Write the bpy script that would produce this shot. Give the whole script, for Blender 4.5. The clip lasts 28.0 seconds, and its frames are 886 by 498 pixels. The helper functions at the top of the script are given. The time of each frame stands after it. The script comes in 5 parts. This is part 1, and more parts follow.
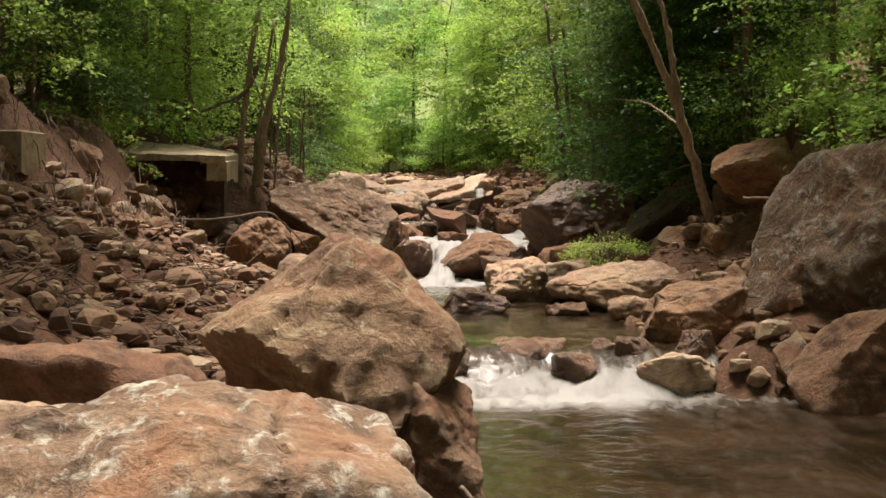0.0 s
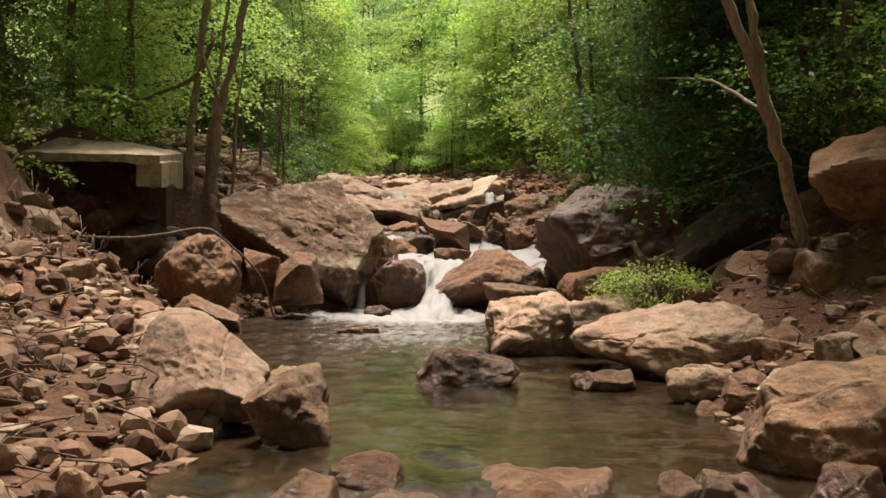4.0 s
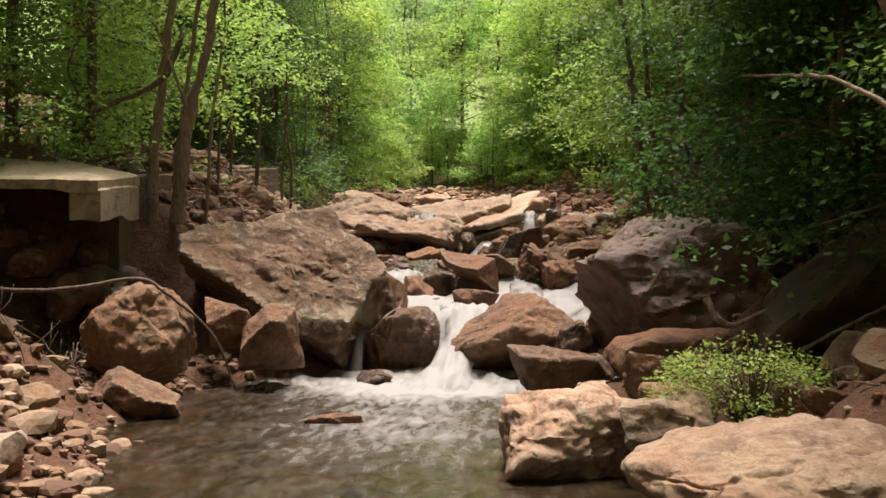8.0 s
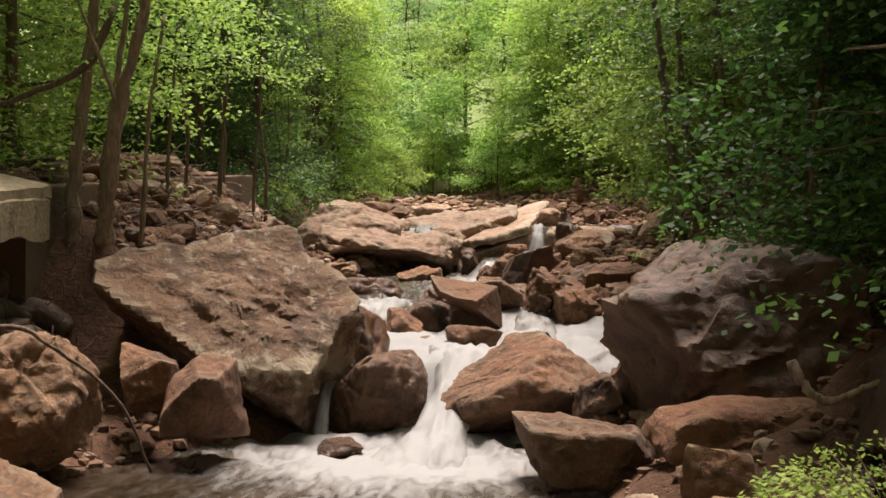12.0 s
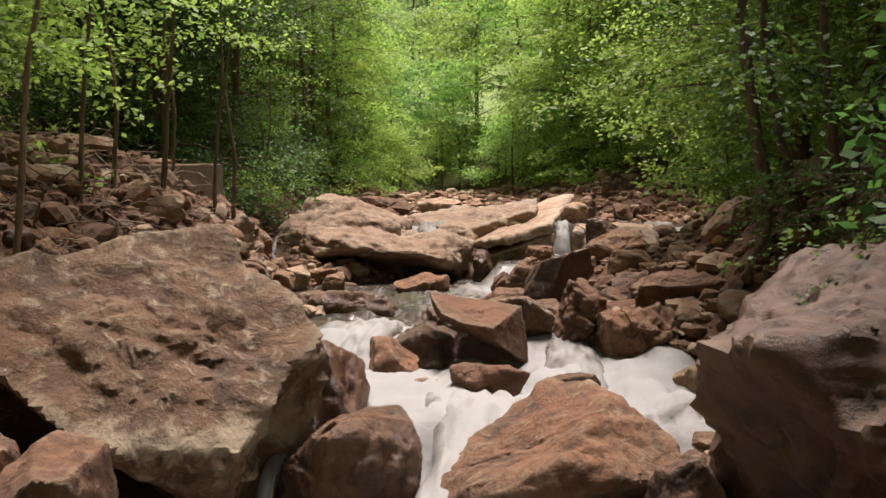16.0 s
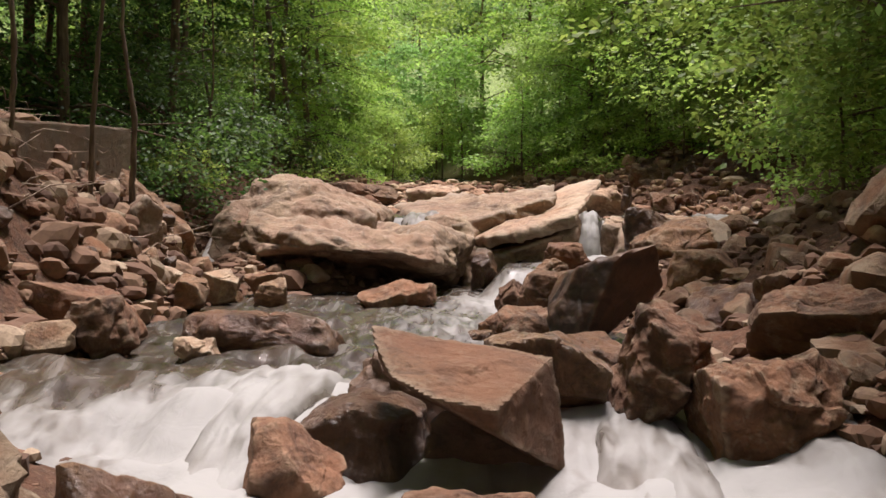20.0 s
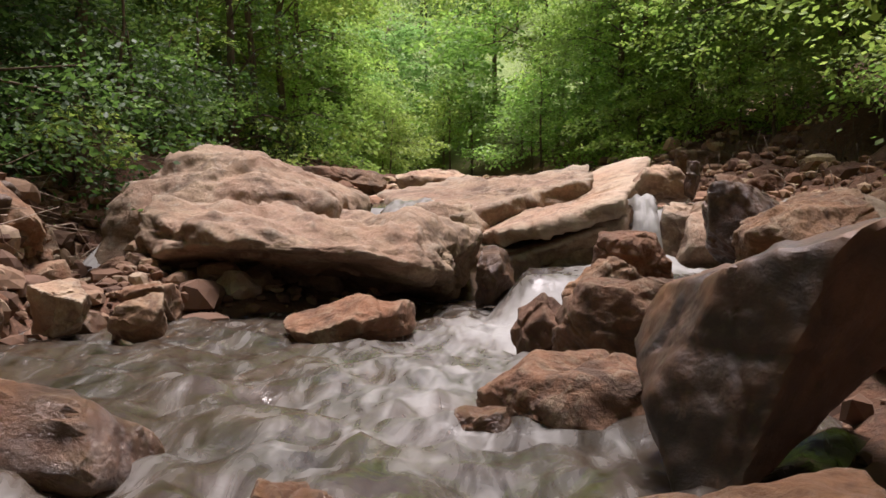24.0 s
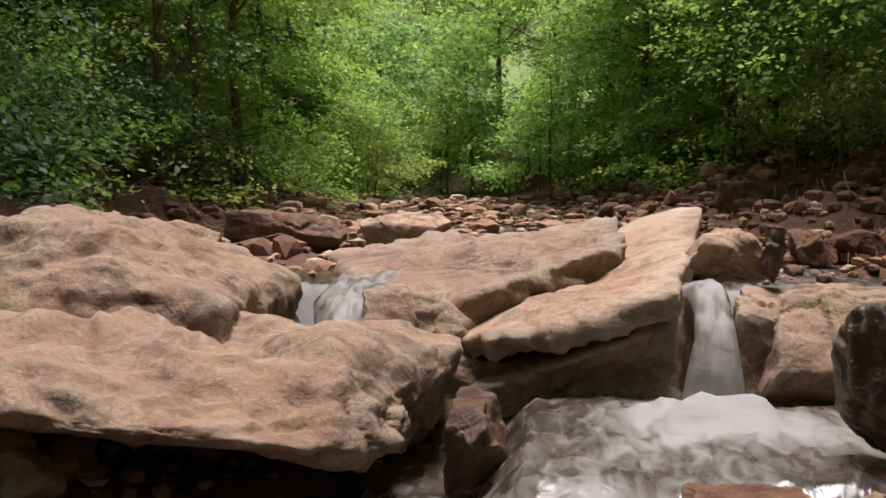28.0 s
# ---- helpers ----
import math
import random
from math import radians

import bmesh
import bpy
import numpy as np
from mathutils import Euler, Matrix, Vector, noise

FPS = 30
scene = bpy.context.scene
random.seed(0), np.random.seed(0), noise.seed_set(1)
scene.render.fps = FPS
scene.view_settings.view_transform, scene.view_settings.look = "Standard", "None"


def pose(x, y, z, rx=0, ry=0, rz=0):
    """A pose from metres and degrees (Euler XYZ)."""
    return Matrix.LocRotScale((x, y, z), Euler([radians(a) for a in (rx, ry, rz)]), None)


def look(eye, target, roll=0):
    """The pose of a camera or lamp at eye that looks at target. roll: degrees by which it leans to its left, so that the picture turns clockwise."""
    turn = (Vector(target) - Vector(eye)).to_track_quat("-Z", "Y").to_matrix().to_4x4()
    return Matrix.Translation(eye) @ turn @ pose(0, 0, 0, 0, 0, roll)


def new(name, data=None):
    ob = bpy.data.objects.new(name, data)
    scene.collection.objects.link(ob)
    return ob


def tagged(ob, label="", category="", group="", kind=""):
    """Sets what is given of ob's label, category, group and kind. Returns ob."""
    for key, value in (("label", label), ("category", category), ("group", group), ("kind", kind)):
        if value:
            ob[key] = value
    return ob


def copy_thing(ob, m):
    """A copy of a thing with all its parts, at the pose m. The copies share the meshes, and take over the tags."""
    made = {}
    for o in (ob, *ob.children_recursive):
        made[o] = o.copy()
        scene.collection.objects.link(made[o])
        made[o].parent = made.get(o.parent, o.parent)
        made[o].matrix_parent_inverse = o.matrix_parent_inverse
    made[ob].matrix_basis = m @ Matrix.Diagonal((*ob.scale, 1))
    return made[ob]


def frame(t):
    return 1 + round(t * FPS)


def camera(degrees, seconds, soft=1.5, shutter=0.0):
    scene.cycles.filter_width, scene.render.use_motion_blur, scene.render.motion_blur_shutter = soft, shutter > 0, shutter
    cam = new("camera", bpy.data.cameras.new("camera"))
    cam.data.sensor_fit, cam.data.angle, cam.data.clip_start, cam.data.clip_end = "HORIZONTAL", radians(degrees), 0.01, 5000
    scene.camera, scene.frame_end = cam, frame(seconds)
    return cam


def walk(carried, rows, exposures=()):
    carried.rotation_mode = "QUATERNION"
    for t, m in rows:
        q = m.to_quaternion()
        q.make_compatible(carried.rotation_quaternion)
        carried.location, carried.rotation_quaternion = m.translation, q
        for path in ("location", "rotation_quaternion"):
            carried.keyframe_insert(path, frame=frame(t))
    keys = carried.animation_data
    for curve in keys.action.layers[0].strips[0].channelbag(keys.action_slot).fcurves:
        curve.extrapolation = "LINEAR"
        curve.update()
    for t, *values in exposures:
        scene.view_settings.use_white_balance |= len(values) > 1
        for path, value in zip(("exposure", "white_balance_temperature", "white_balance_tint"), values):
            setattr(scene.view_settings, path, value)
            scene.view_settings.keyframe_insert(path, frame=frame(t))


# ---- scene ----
cam = camera(45.7, 28.0, soft=1.55)
PATH = [
    (0, (0.145, 0.15, 1.744), (0.131, 2.149, 1.701), 0.6),
    (0.5, (0.17, 0.788, 1.729), (0.159, 2.787, 1.685), 0.6),
    (1, (0.192, 1.45, 1.715), (0.184, 3.45, 1.672), 0.5),
    (1.5, (0.211, 2.113, 1.713), (0.208, 4.113, 1.67), 0.5),
    (2, (0.244, 2.757, 1.746), (0.25, 4.757, 1.704), 0.5),
    (2.5, (0.292, 3.279, 1.798), (0.306, 5.279, 1.755), 0.5),
    (3, (0.355, 3.813, 1.862), (0.364, 5.812, 1.82), 0.6),
    (3.5, (0.412, 4.299, 1.944), (0.391, 6.299, 1.902), 0.6),
    (5.5, (0.692, 6.366, 2.252), (0.624, 8.364, 2.207), 0.5),
    (6, (0.748, 6.858, 2.306), (0.667, 8.855, 2.264), 0.5),
    (6.5, (0.785, 7.313, 2.359), (0.689, 9.31, 2.319), 0.4),
    (7, (0.807, 7.753, 2.413), (0.696, 9.749, 2.375), 0.4),
    (7.5, (0.836, 8.176, 2.48), (0.708, 10.171, 2.443), 0.3),
    (8, (0.856, 8.589, 2.503), (0.714, 10.584, 2.472), 0.4),
    (8.5, (0.847, 8.998, 2.558), (0.696, 10.992, 2.528), 0.5),
    (9, (0.847, 9.39, 2.597), (0.691, 11.383, 2.569), 0.5),
    (9.5, (0.843, 9.742, 2.615), (0.692, 11.736, 2.592), 0.6),
    (10, (0.831, 10.106, 2.637), (0.686, 12.101, 2.615), 0.5),
    (10.5, (0.828, 10.487, 2.656), (0.683, 12.481, 2.636), 0.5),
    (11, (0.826, 10.872, 2.673), (0.679, 12.866, 2.654), 0.6),
    (11.5, (0.827, 11.277, 2.694), (0.677, 13.272, 2.676), 0.7),
    (12, (0.82, 11.682, 2.723), (0.668, 13.676, 2.704), 0.6),
    (12.5, (0.809, 12.096, 2.762), (0.652, 14.09, 2.739), 0.4),
    (14.5, (0.693, 13.981, 2.785), (0.529, 15.974, 2.762), 0.5),
    (15, (0.675, 14.499, 2.792), (0.503, 16.492, 2.768), 0.3),
    (15.5, (0.644, 15.048, 2.785), (0.469, 17.04, 2.761), 0.3),
    (16, (0.611, 15.587, 2.776), (0.436, 17.579, 2.752), 0.3),
    (16.5, (0.583, 16.175, 2.762), (0.408, 18.167, 2.738), 0.2),
    (17, (0.561, 16.783, 2.747), (0.384, 18.775, 2.722), 0.3),
    (17.5, (0.523, 17.424, 2.743), (0.346, 19.416, 2.717), 0.5),
    (18, (0.494, 18.053, 2.733), (0.315, 20.045, 2.706), 0.5),
    (18.5, (0.47, 18.703, 2.724), (0.29, 20.695, 2.697), 0.7),
    (19, (0.454, 19.372, 2.713), (0.272, 21.363, 2.685), 0.5),
    (19.5, (0.431, 20.068, 2.706), (0.248, 22.059, 2.679), 0.5),
    (20, (0.416, 20.793, 2.687), (0.229, 22.784, 2.663), 0.7),
    (20.5, (0.387, 21.513, 2.675), (0.197, 23.504, 2.653), 0.6),
    (21, (0.355, 22.162, 2.671), (0.163, 24.153, 2.65), 0.7),
    (21.5, (0.316, 22.799, 2.671), (0.123, 24.79, 2.649), 0.7),
    (23.5, (0.223, 25.183, 2.521), (0.011, 27.171, 2.513), 0.3),
    (24, (0.194, 25.741, 2.528), (-0.022, 27.73, 2.52), 0.3),
    (24.5, (0.173, 26.31, 2.576), (-0.049, 28.298, 2.569), 0.4),
    (25, (0.149, 26.834, 2.687), (-0.076, 28.822, 2.68), 0.4),
    (25.5, (0.136, 27.354, 2.805), (-0.091, 29.341, 2.798), 0.4),
    (26, (0.126, 27.86, 2.904), (-0.103, 29.847, 2.896), 0.4),
    (26.5, (0.119, 28.358, 3.016), (-0.11, 30.345, 3.008), 0.5),
    (27, (0.124, 28.887, 3.141), (-0.108, 30.874, 3.132), 0.4),
    (27.5, (0.11, 29.391, 3.275), (-0.12, 31.378, 3.266), 0.5),
    (28, (0.103, 29.896, 3.407), (-0.128, 31.883, 3.396), 0.6),
]
walk(cam, [(t, look(eye, target, roll)) for t, eye, target, roll in PATH], exposures=[(0.0, 1.08, 6800, 15), (3.0, 1.02, 6780, 16), (6.0, 1.08, 6640, 17), (10.0, 1.0, 6580, 18), (18.0, 0.86, 6330, 21), (20.0, 0.86, 6250, 22), (26.0, 0.7, 6100, 24), (28.0, 0.6, 6120, 23)])

# ---- daylight: bright overcast sky over the valley, a wide soft sun high over the upper valley ----
SUN_UP, SUN_TURN = 80.0, 8.0
world = bpy.data.worlds.new("sky")
scene.world = world
world.use_nodes = True
wt = world.node_tree
sky = wt.nodes.new("ShaderNodeTexSky")
sky.sky_type, sky.sun_disc = "NISHITA", False
sky.sun_elevation, sky.sun_rotation = radians(SUN_UP), radians(SUN_TURN)
sky.air_density, sky.dust_density, sky.ozone_density = 1.0, 4.0, 0.6
wt.links.new(sky.outputs[0], wt.nodes["Background"].inputs[0])
wt.nodes["Background"].inputs[1].default_value = 0.035
sun = new("sun", bpy.data.lights.new("sun", "SUN"))
sun.data.energy, sun.data.angle, sun.data.color = 4.8, radians(22), (1.0, 0.94, 0.85)
sun.matrix_world = look((0, 0, 40), (40 * math.cos(radians(SUN_UP)) * -math.sin(radians(SUN_TURN)), 40 * math.cos(radians(SUN_UP)) * -math.cos(radians(SUN_TURN)), 40 - 40 * math.sin(radians(SUN_UP))))


# ---- noise, tubes and parts ----
def lattice(i, j, k, seed):
    h = (i * 374761393 + j * 668265263 + k * 1274126177 + seed * 974634777) & 0xFFFFFFFF
    h = ((h ^ (h >> 13)) * 1103515245) & 0xFFFFFFFF
    h = ((h ^ (h >> 16)) * 668265263) & 0xFFFFFFFF
    return (h & 0xFFFF) / 32767.5 - 1.0


def grain(p, seed=0):
    """Smooth noise from -1 to 1 at the rows of p."""
    c = np.floor(p).astype(np.int64)
    f = p - c
    f = f * f * (3 - 2 * f)
    total = 0
    for a in (0, 1):
        for b in (0, 1):
            for d in (0, 1):
                w = (f[:, 0] if a else 1 - f[:, 0]) * (f[:, 1] if b else 1 - f[:, 1]) * (f[:, 2] if d else 1 - f[:, 2])
                total = total + w * lattice(c[:, 0] + a, c[:, 1] + b, c[:, 2] + d, seed)
    return total


def layers(p, octaves=4, seed=0, fall=0.5):
    total, amp = 0, 1.0
    for o in range(octaves):
        total = total + amp * grain(p * 2.0 ** o, seed + 17 * o)
        amp *= fall
    return total


def mesh_of(name, verts, faces, material=None, smooth=True):
    me = bpy.data.meshes.new(name)
    me.from_pydata(np.asarray(verts).tolist(), [], faces if isinstance(faces, list) else faces.tolist())
    if smooth:
        me.polygons.foreach_set("use_smooth", [True] * len(me.polygons))
    if material:
        me.materials.append(material)
    me.update()
    return me


def part(name, data, parent, label=""):
    ob = new(name, data)
    ob.parent = parent
    return tagged(ob, label)


def tube(points, radii, sides=7):
    """Vertices and faces of a tapered tube along points."""
    pts = np.asarray(points, float)
    tan = np.gradient(pts, axis=0)
    tan /= np.linalg.norm(tan, axis=1)[:, None] + 1e-9
    ref = np.array([0.31, 0.95, 0.05])
    u = np.cross(tan, ref)
    u /= np.linalg.norm(u, axis=1)[:, None] + 1e-9
    v = np.cross(tan, u)
    a = np.linspace(0, 2 * np.pi, sides, endpoint=False)
    ring = np.cos(a)[None, :, None] * u[:, None] + np.sin(a)[None, :, None] * v[:, None]
    verts = (pts[:, None] + ring * np.asarray(radii)[:, None, None]).reshape(-1, 3)
    faces = []
    for i in range(len(pts) - 1):
        for j in range(sides):
            k = (j + 1) % sides
            faces.append((i * sides + j, i * sides + k, (i + 1) * sides + k, (i + 1) * sides + j))
    faces.append(tuple(range(sides))[::-1])
    faces.append(tuple(range((len(pts) - 1) * sides, len(pts) * sides)))
    return verts, faces


def joined(pieces):
    verts, faces, n = [], [], 0
    for v, f in pieces:
        verts.append(v)
        faces += [tuple(i + n for i in q) for q in f]
        n += len(v)
    return np.concatenate(verts), faces


# ---- materials ----
def shader(name):
    m = bpy.data.materials.new(name)
    m.use_nodes = True
    return m, m.node_tree.nodes, m.node_tree.links, m.node_tree.nodes["Principled BSDF"]


def node(nodes, kind, **values):
    n = nodes.new(kind)
    for key, value in values.items():
        n.inputs[key].default_value = value
    return n


def ramp(nodes, links, source, stops):
    r = nodes.new("ShaderNodeValToRGB")
    el = r.color_ramp.elements
    while len(el) < len(stops):
        el.new(0.5)
    for e, (p, c) in zip(el, stops):
        e.position, e.color = p, (*c, 1) if len(c) == 3 else (c[0], c[0], c[0], 1)
    links.new(source, r.inputs[0])
    return r.outputs[0]


def mixed(nodes, links, fac, a, b, mode="MIX"):
    m = nodes.new("ShaderNodeMix")
    m.data_type, m.blend_type = "RGBA", mode
    for slot, value in ((0, fac), (6, a), (7, b)):
        if hasattr(value, "links"):
            links.new(value, m.inputs[slot])
        else:
            m.inputs[slot].default_value = value if slot == 0 else (*value, 1)
    return m.outputs[2]


def rock_material(name, base, second, dark, pale, rough=0.85, lichen=0.45, bump=0.68, rust=(0.24, 0.1, 0.042), band=None):
    m, nodes, links, bsdf = shader(name)
    geo = nodes.new("ShaderNodeNewGeometry")
    info = nodes.new("ShaderNodeObjectInfo")
    coord = nodes.new("ShaderNodeVectorMath")
    coord.operation = "MULTIPLY_ADD"
    links.new(info.outputs["Random"], coord.inputs[0])
    coord.inputs[1].default_value = (31, 17, 53)
    links.new(geo.outputs["Position"], coord.inputs[2])

    def noise_at(scale, detail=6.0, distortion=0.0, rough_=0.6):
        n = node(nodes, "ShaderNodeTexNoise", Scale=scale, Detail=detail, Distortion=distortion, Roughness=rough_)
        links.new(coord.outputs[0], n.inputs["Vector"])
        return n.outputs[0]

    c = ramp(nodes, links, noise_at(1.1, 5, 0.6), [(0.36, base), (0.62, second)])
    c = mixed(nodes, links, ramp(nodes, links, noise_at(2.6, 10, 1.2, 0.68), [(0.47, (0.0,)), (0.62, (0.8,))]), c, dark)
    c = mixed(nodes, links, ramp(nodes, links, noise_at(7.0, 10, 0.5, 0.72), [(0.53, (0.0,)), (0.62, (lichen,))]), c, pale)
    c = mixed(nodes, links, ramp(nodes, links, noise_at(30.0, 8, 0.0, 0.75), [(0.32, (0.5,)), (0.58, (0.0,))]), c, dark)
    tilt = nodes.new("ShaderNodeMapping")
    tilt.inputs["Rotation"].default_value, tilt.inputs["Scale"].default_value = (0.3, 0.35, 0.0), (1.0, 1.0, 1.6)
    links.new(coord.outputs[0], tilt.inputs["Vector"])
    layer = node(nodes, "ShaderNodeTexNoise", Scale=2.0, Detail=8.0, Distortion=0.6, Roughness=0.6)
    links.new(tilt.outputs[0], layer.inputs["Vector"])
    c = mixed(nodes, links, ramp(nodes, links, layer.outputs[0], [(0.33, (0.4,)), (0.44, (0.0,))]), c, dark)
    sheets = node(nodes, "ShaderNodeTexNoise", Scale=0.9, Detail=3.5, Distortion=0.5, Roughness=0.5)
    links.new(tilt.outputs[0], sheets.inputs["Vector"])
    many = nodes.new("ShaderNodeMath")
    many.operation = "MULTIPLY"
    links.new(sheets.outputs[0], many.inputs[0])
    many.inputs[1].default_value = 11.0
    scarp = nodes.new("ShaderNodeMath")
    scarp.operation = "FRACT"
    links.new(many.outputs[0], scarp.inputs[0])
    broken = ramp(nodes, links, noise_at(1.9, 4, 0.4), [(0.45, (0.0,)), (0.6, (0.6,))])
    line = mixed(nodes, links, broken, (0, 0, 0), ramp(nodes, links, scarp.outputs[0], [(0.0, (1.0,)), (0.1, (0.0,))]))
    c = mixed(nodes, links, line, c, dark)
    c = mixed(nodes, links, ramp(nodes, links, noise_at(0.8, 7, 0.9), [(0.5, (0.0,)), (0.66, (0.6,))]), c, rust)
    if band:
        apart = nodes.new("ShaderNodeSeparateXYZ")
        links.new(geo.outputs["Position"], apart.inputs[0])
        wave = nodes.new("ShaderNodeMath")
        wave.operation = "MULTIPLY_ADD"
        links.new(noise_at(3.0, 10, 0.6, 0.7), wave.inputs[0])
        wave.inputs[1].default_value = 0.9
        links.new(apart.outputs[2], wave.inputs[2])
        low, high = band
        mid = (low + high) / 2 + 0.45
        place = nodes.new("ShaderNodeMapRange")
        place.inputs[1].default_value, place.inputs[2].default_value = mid - 0.5, mid + 0.5
        links.new(wave.outputs[0], place.inputs[0])
        half = (high - low) / 2
        c = mixed(nodes, links, ramp(nodes, links, place.outputs[0], [(0.5 - 1.4 * half, (0.0,)), (0.5 - 0.5 * half, (0.8,)), (0.5 + 0.5 * half, (0.7,)), (0.5 + 1.6 * half, (0.0,))]), c, pale)
    worn = ramp(nodes, links, geo.outputs["Pointiness"], [(0.52, (0.0,)), (0.6, (0.6,))])
    c = mixed(nodes, links, worn, c, pale)
    vein = node(nodes, "ShaderNodeTexVoronoi", Scale=1.5)
    vein.feature = "DISTANCE_TO_EDGE"
    warp = nodes.new("ShaderNodeVectorMath")
    warp.operation = "MULTIPLY_ADD"
    wn = node(nodes, "ShaderNodeTexNoise", Scale=3.0, Detail=6.0)
    links.new(coord.outputs[0], wn.inputs["Vector"])
    links.new(wn.outputs[1], warp.inputs[0])
    warp.inputs[1].default_value = (0.22, 0.22, 0.22)
    links.new(coord.outputs[0], warp.inputs[2])
    links.new(warp.outputs[0], vein.inputs["Vector"])
    crack = ramp(nodes, links, vein.outputs[0], [(0.0, (0.12,)), (0.008, (0.0,))])
    c = mixed(nodes, links, crack, c, tuple(0.45 * v for v in dark))
    hue = nodes.new("ShaderNodeHueSaturation")
    val = nodes.new("ShaderNodeMapRange")
    val.inputs[3].default_value, val.inputs[4].default_value = 0.7, 1.18
    links.new(info.outputs["Random"], val.inputs[0])
    links.new(val.outputs[0], hue.inputs["Value"])
    links.new(c, hue.inputs["Color"])
    links.new(hue.outputs[0], bsdf.inputs["Base Color"])
    bsdf.inputs["Roughness"].default_value = rough
    height = nodes.new("ShaderNodeMath")
    height.operation = "ADD"
    links.new(noise_at(7.0, 10, 0.3, 0.65), height.inputs[0])
    fine = nodes.new("ShaderNodeMath")
    fine.operation = "MULTIPLY"
    links.new(noise_at(30.0, 8, 0.0, 0.7), fine.inputs[0])
    fine.inputs[1].default_value = 0.4
    links.new(fine.outputs[0], height.inputs[1])
    beds = nodes.new("ShaderNodeMath")
    beds.operation = "MULTIPLY_ADD"
    links.new(scarp.outputs[0], beds.inputs[0])
    beds.inputs[1].default_value = 0.3
    links.new(height.outputs[0], beds.inputs[2])
    less = nodes.new("ShaderNodeMath")
    less.operation = "MULTIPLY_ADD"
    links.new(crack, less.inputs[0])
    less.inputs[1].default_value = -0.3
    links.new(beds.outputs[0], less.inputs[2])
    b = node(nodes, "ShaderNodeBump", Strength=bump, Distance=0.11)
    links.new(less.outputs[0], b.inputs["Height"])
    links.new(b.outputs[0], bsdf.inputs["Normal"])
    return m


TAN = rock_material("tan_sandstone", (0.29, 0.17, 0.088), (0.25, 0.122, 0.058), (0.075, 0.04, 0.022), (0.42, 0.33, 0.22))
BROWN = rock_material("brown_sandstone", (0.225, 0.12, 0.06), (0.195, 0.086, 0.04), (0.05, 0.027, 0.015), (0.36, 0.28, 0.185), lichen=0.45)
RED = rock_material("rust_red_sandstone", (0.21, 0.095, 0.048), (0.24, 0.125, 0.068), (0.065, 0.03, 0.016), (0.36, 0.25, 0.155), lichen=0.25)
PALE = rock_material("pale_sandstone", (0.42, 0.3, 0.185), (0.36, 0.225, 0.145), (0.125, 0.072, 0.042), (0.52, 0.45, 0.34), lichen=0.4, rust=(0.33, 0.18, 0.105), bump=0.5)
WET = rock_material("wet_sandstone", (0.125, 0.06, 0.03), (0.17, 0.09, 0.046), (0.03, 0.016, 0.01), (0.24, 0.165, 0.1), rough=0.3, lichen=0.25, rust=(0.16, 0.068, 0.03))
LICHEN = rock_material("lichened_sandstone", (0.25, 0.165, 0.1), (0.21, 0.12, 0.068), (0.07, 0.042, 0.026), (0.46, 0.44, 0.36), lichen=0.9)
MOTTLED = rock_material("mottled_brown_sandstone", (0.21, 0.125, 0.066), (0.165, 0.083, 0.043), (0.06, 0.034, 0.019), (0.42, 0.34, 0.23), lichen=0.7, band=(1.25, 1.48), rust=(0.2, 0.108, 0.052))
# for dark stone, and for stone whose shade is put into its colour
DARK = rock_material("dark_and_shaded_sandstone", (0.095, 0.048, 0.026), (0.125, 0.066, 0.036), (0.035, 0.02, 0.012), (0.18, 0.12, 0.07), rough=0.55, lichen=0.2, bump=0.45, rust=(0.1, 0.046, 0.023))
STAINED = rock_material("black_stained_sandstone", (0.03, 0.02, 0.015), (0.07, 0.035, 0.02), (0.012, 0.009, 0.008), (0.2, 0.1, 0.05), rough=0.5, lichen=0.25, bump=0.3, rust=(0.16, 0.07, 0.03))
RUSTY = rock_material("mottled_rusty_sandstone", (0.27, 0.17, 0.09), (0.22, 0.095, 0.045), (0.09, 0.046, 0.025), (0.42, 0.34, 0.21), lichen=0.75)


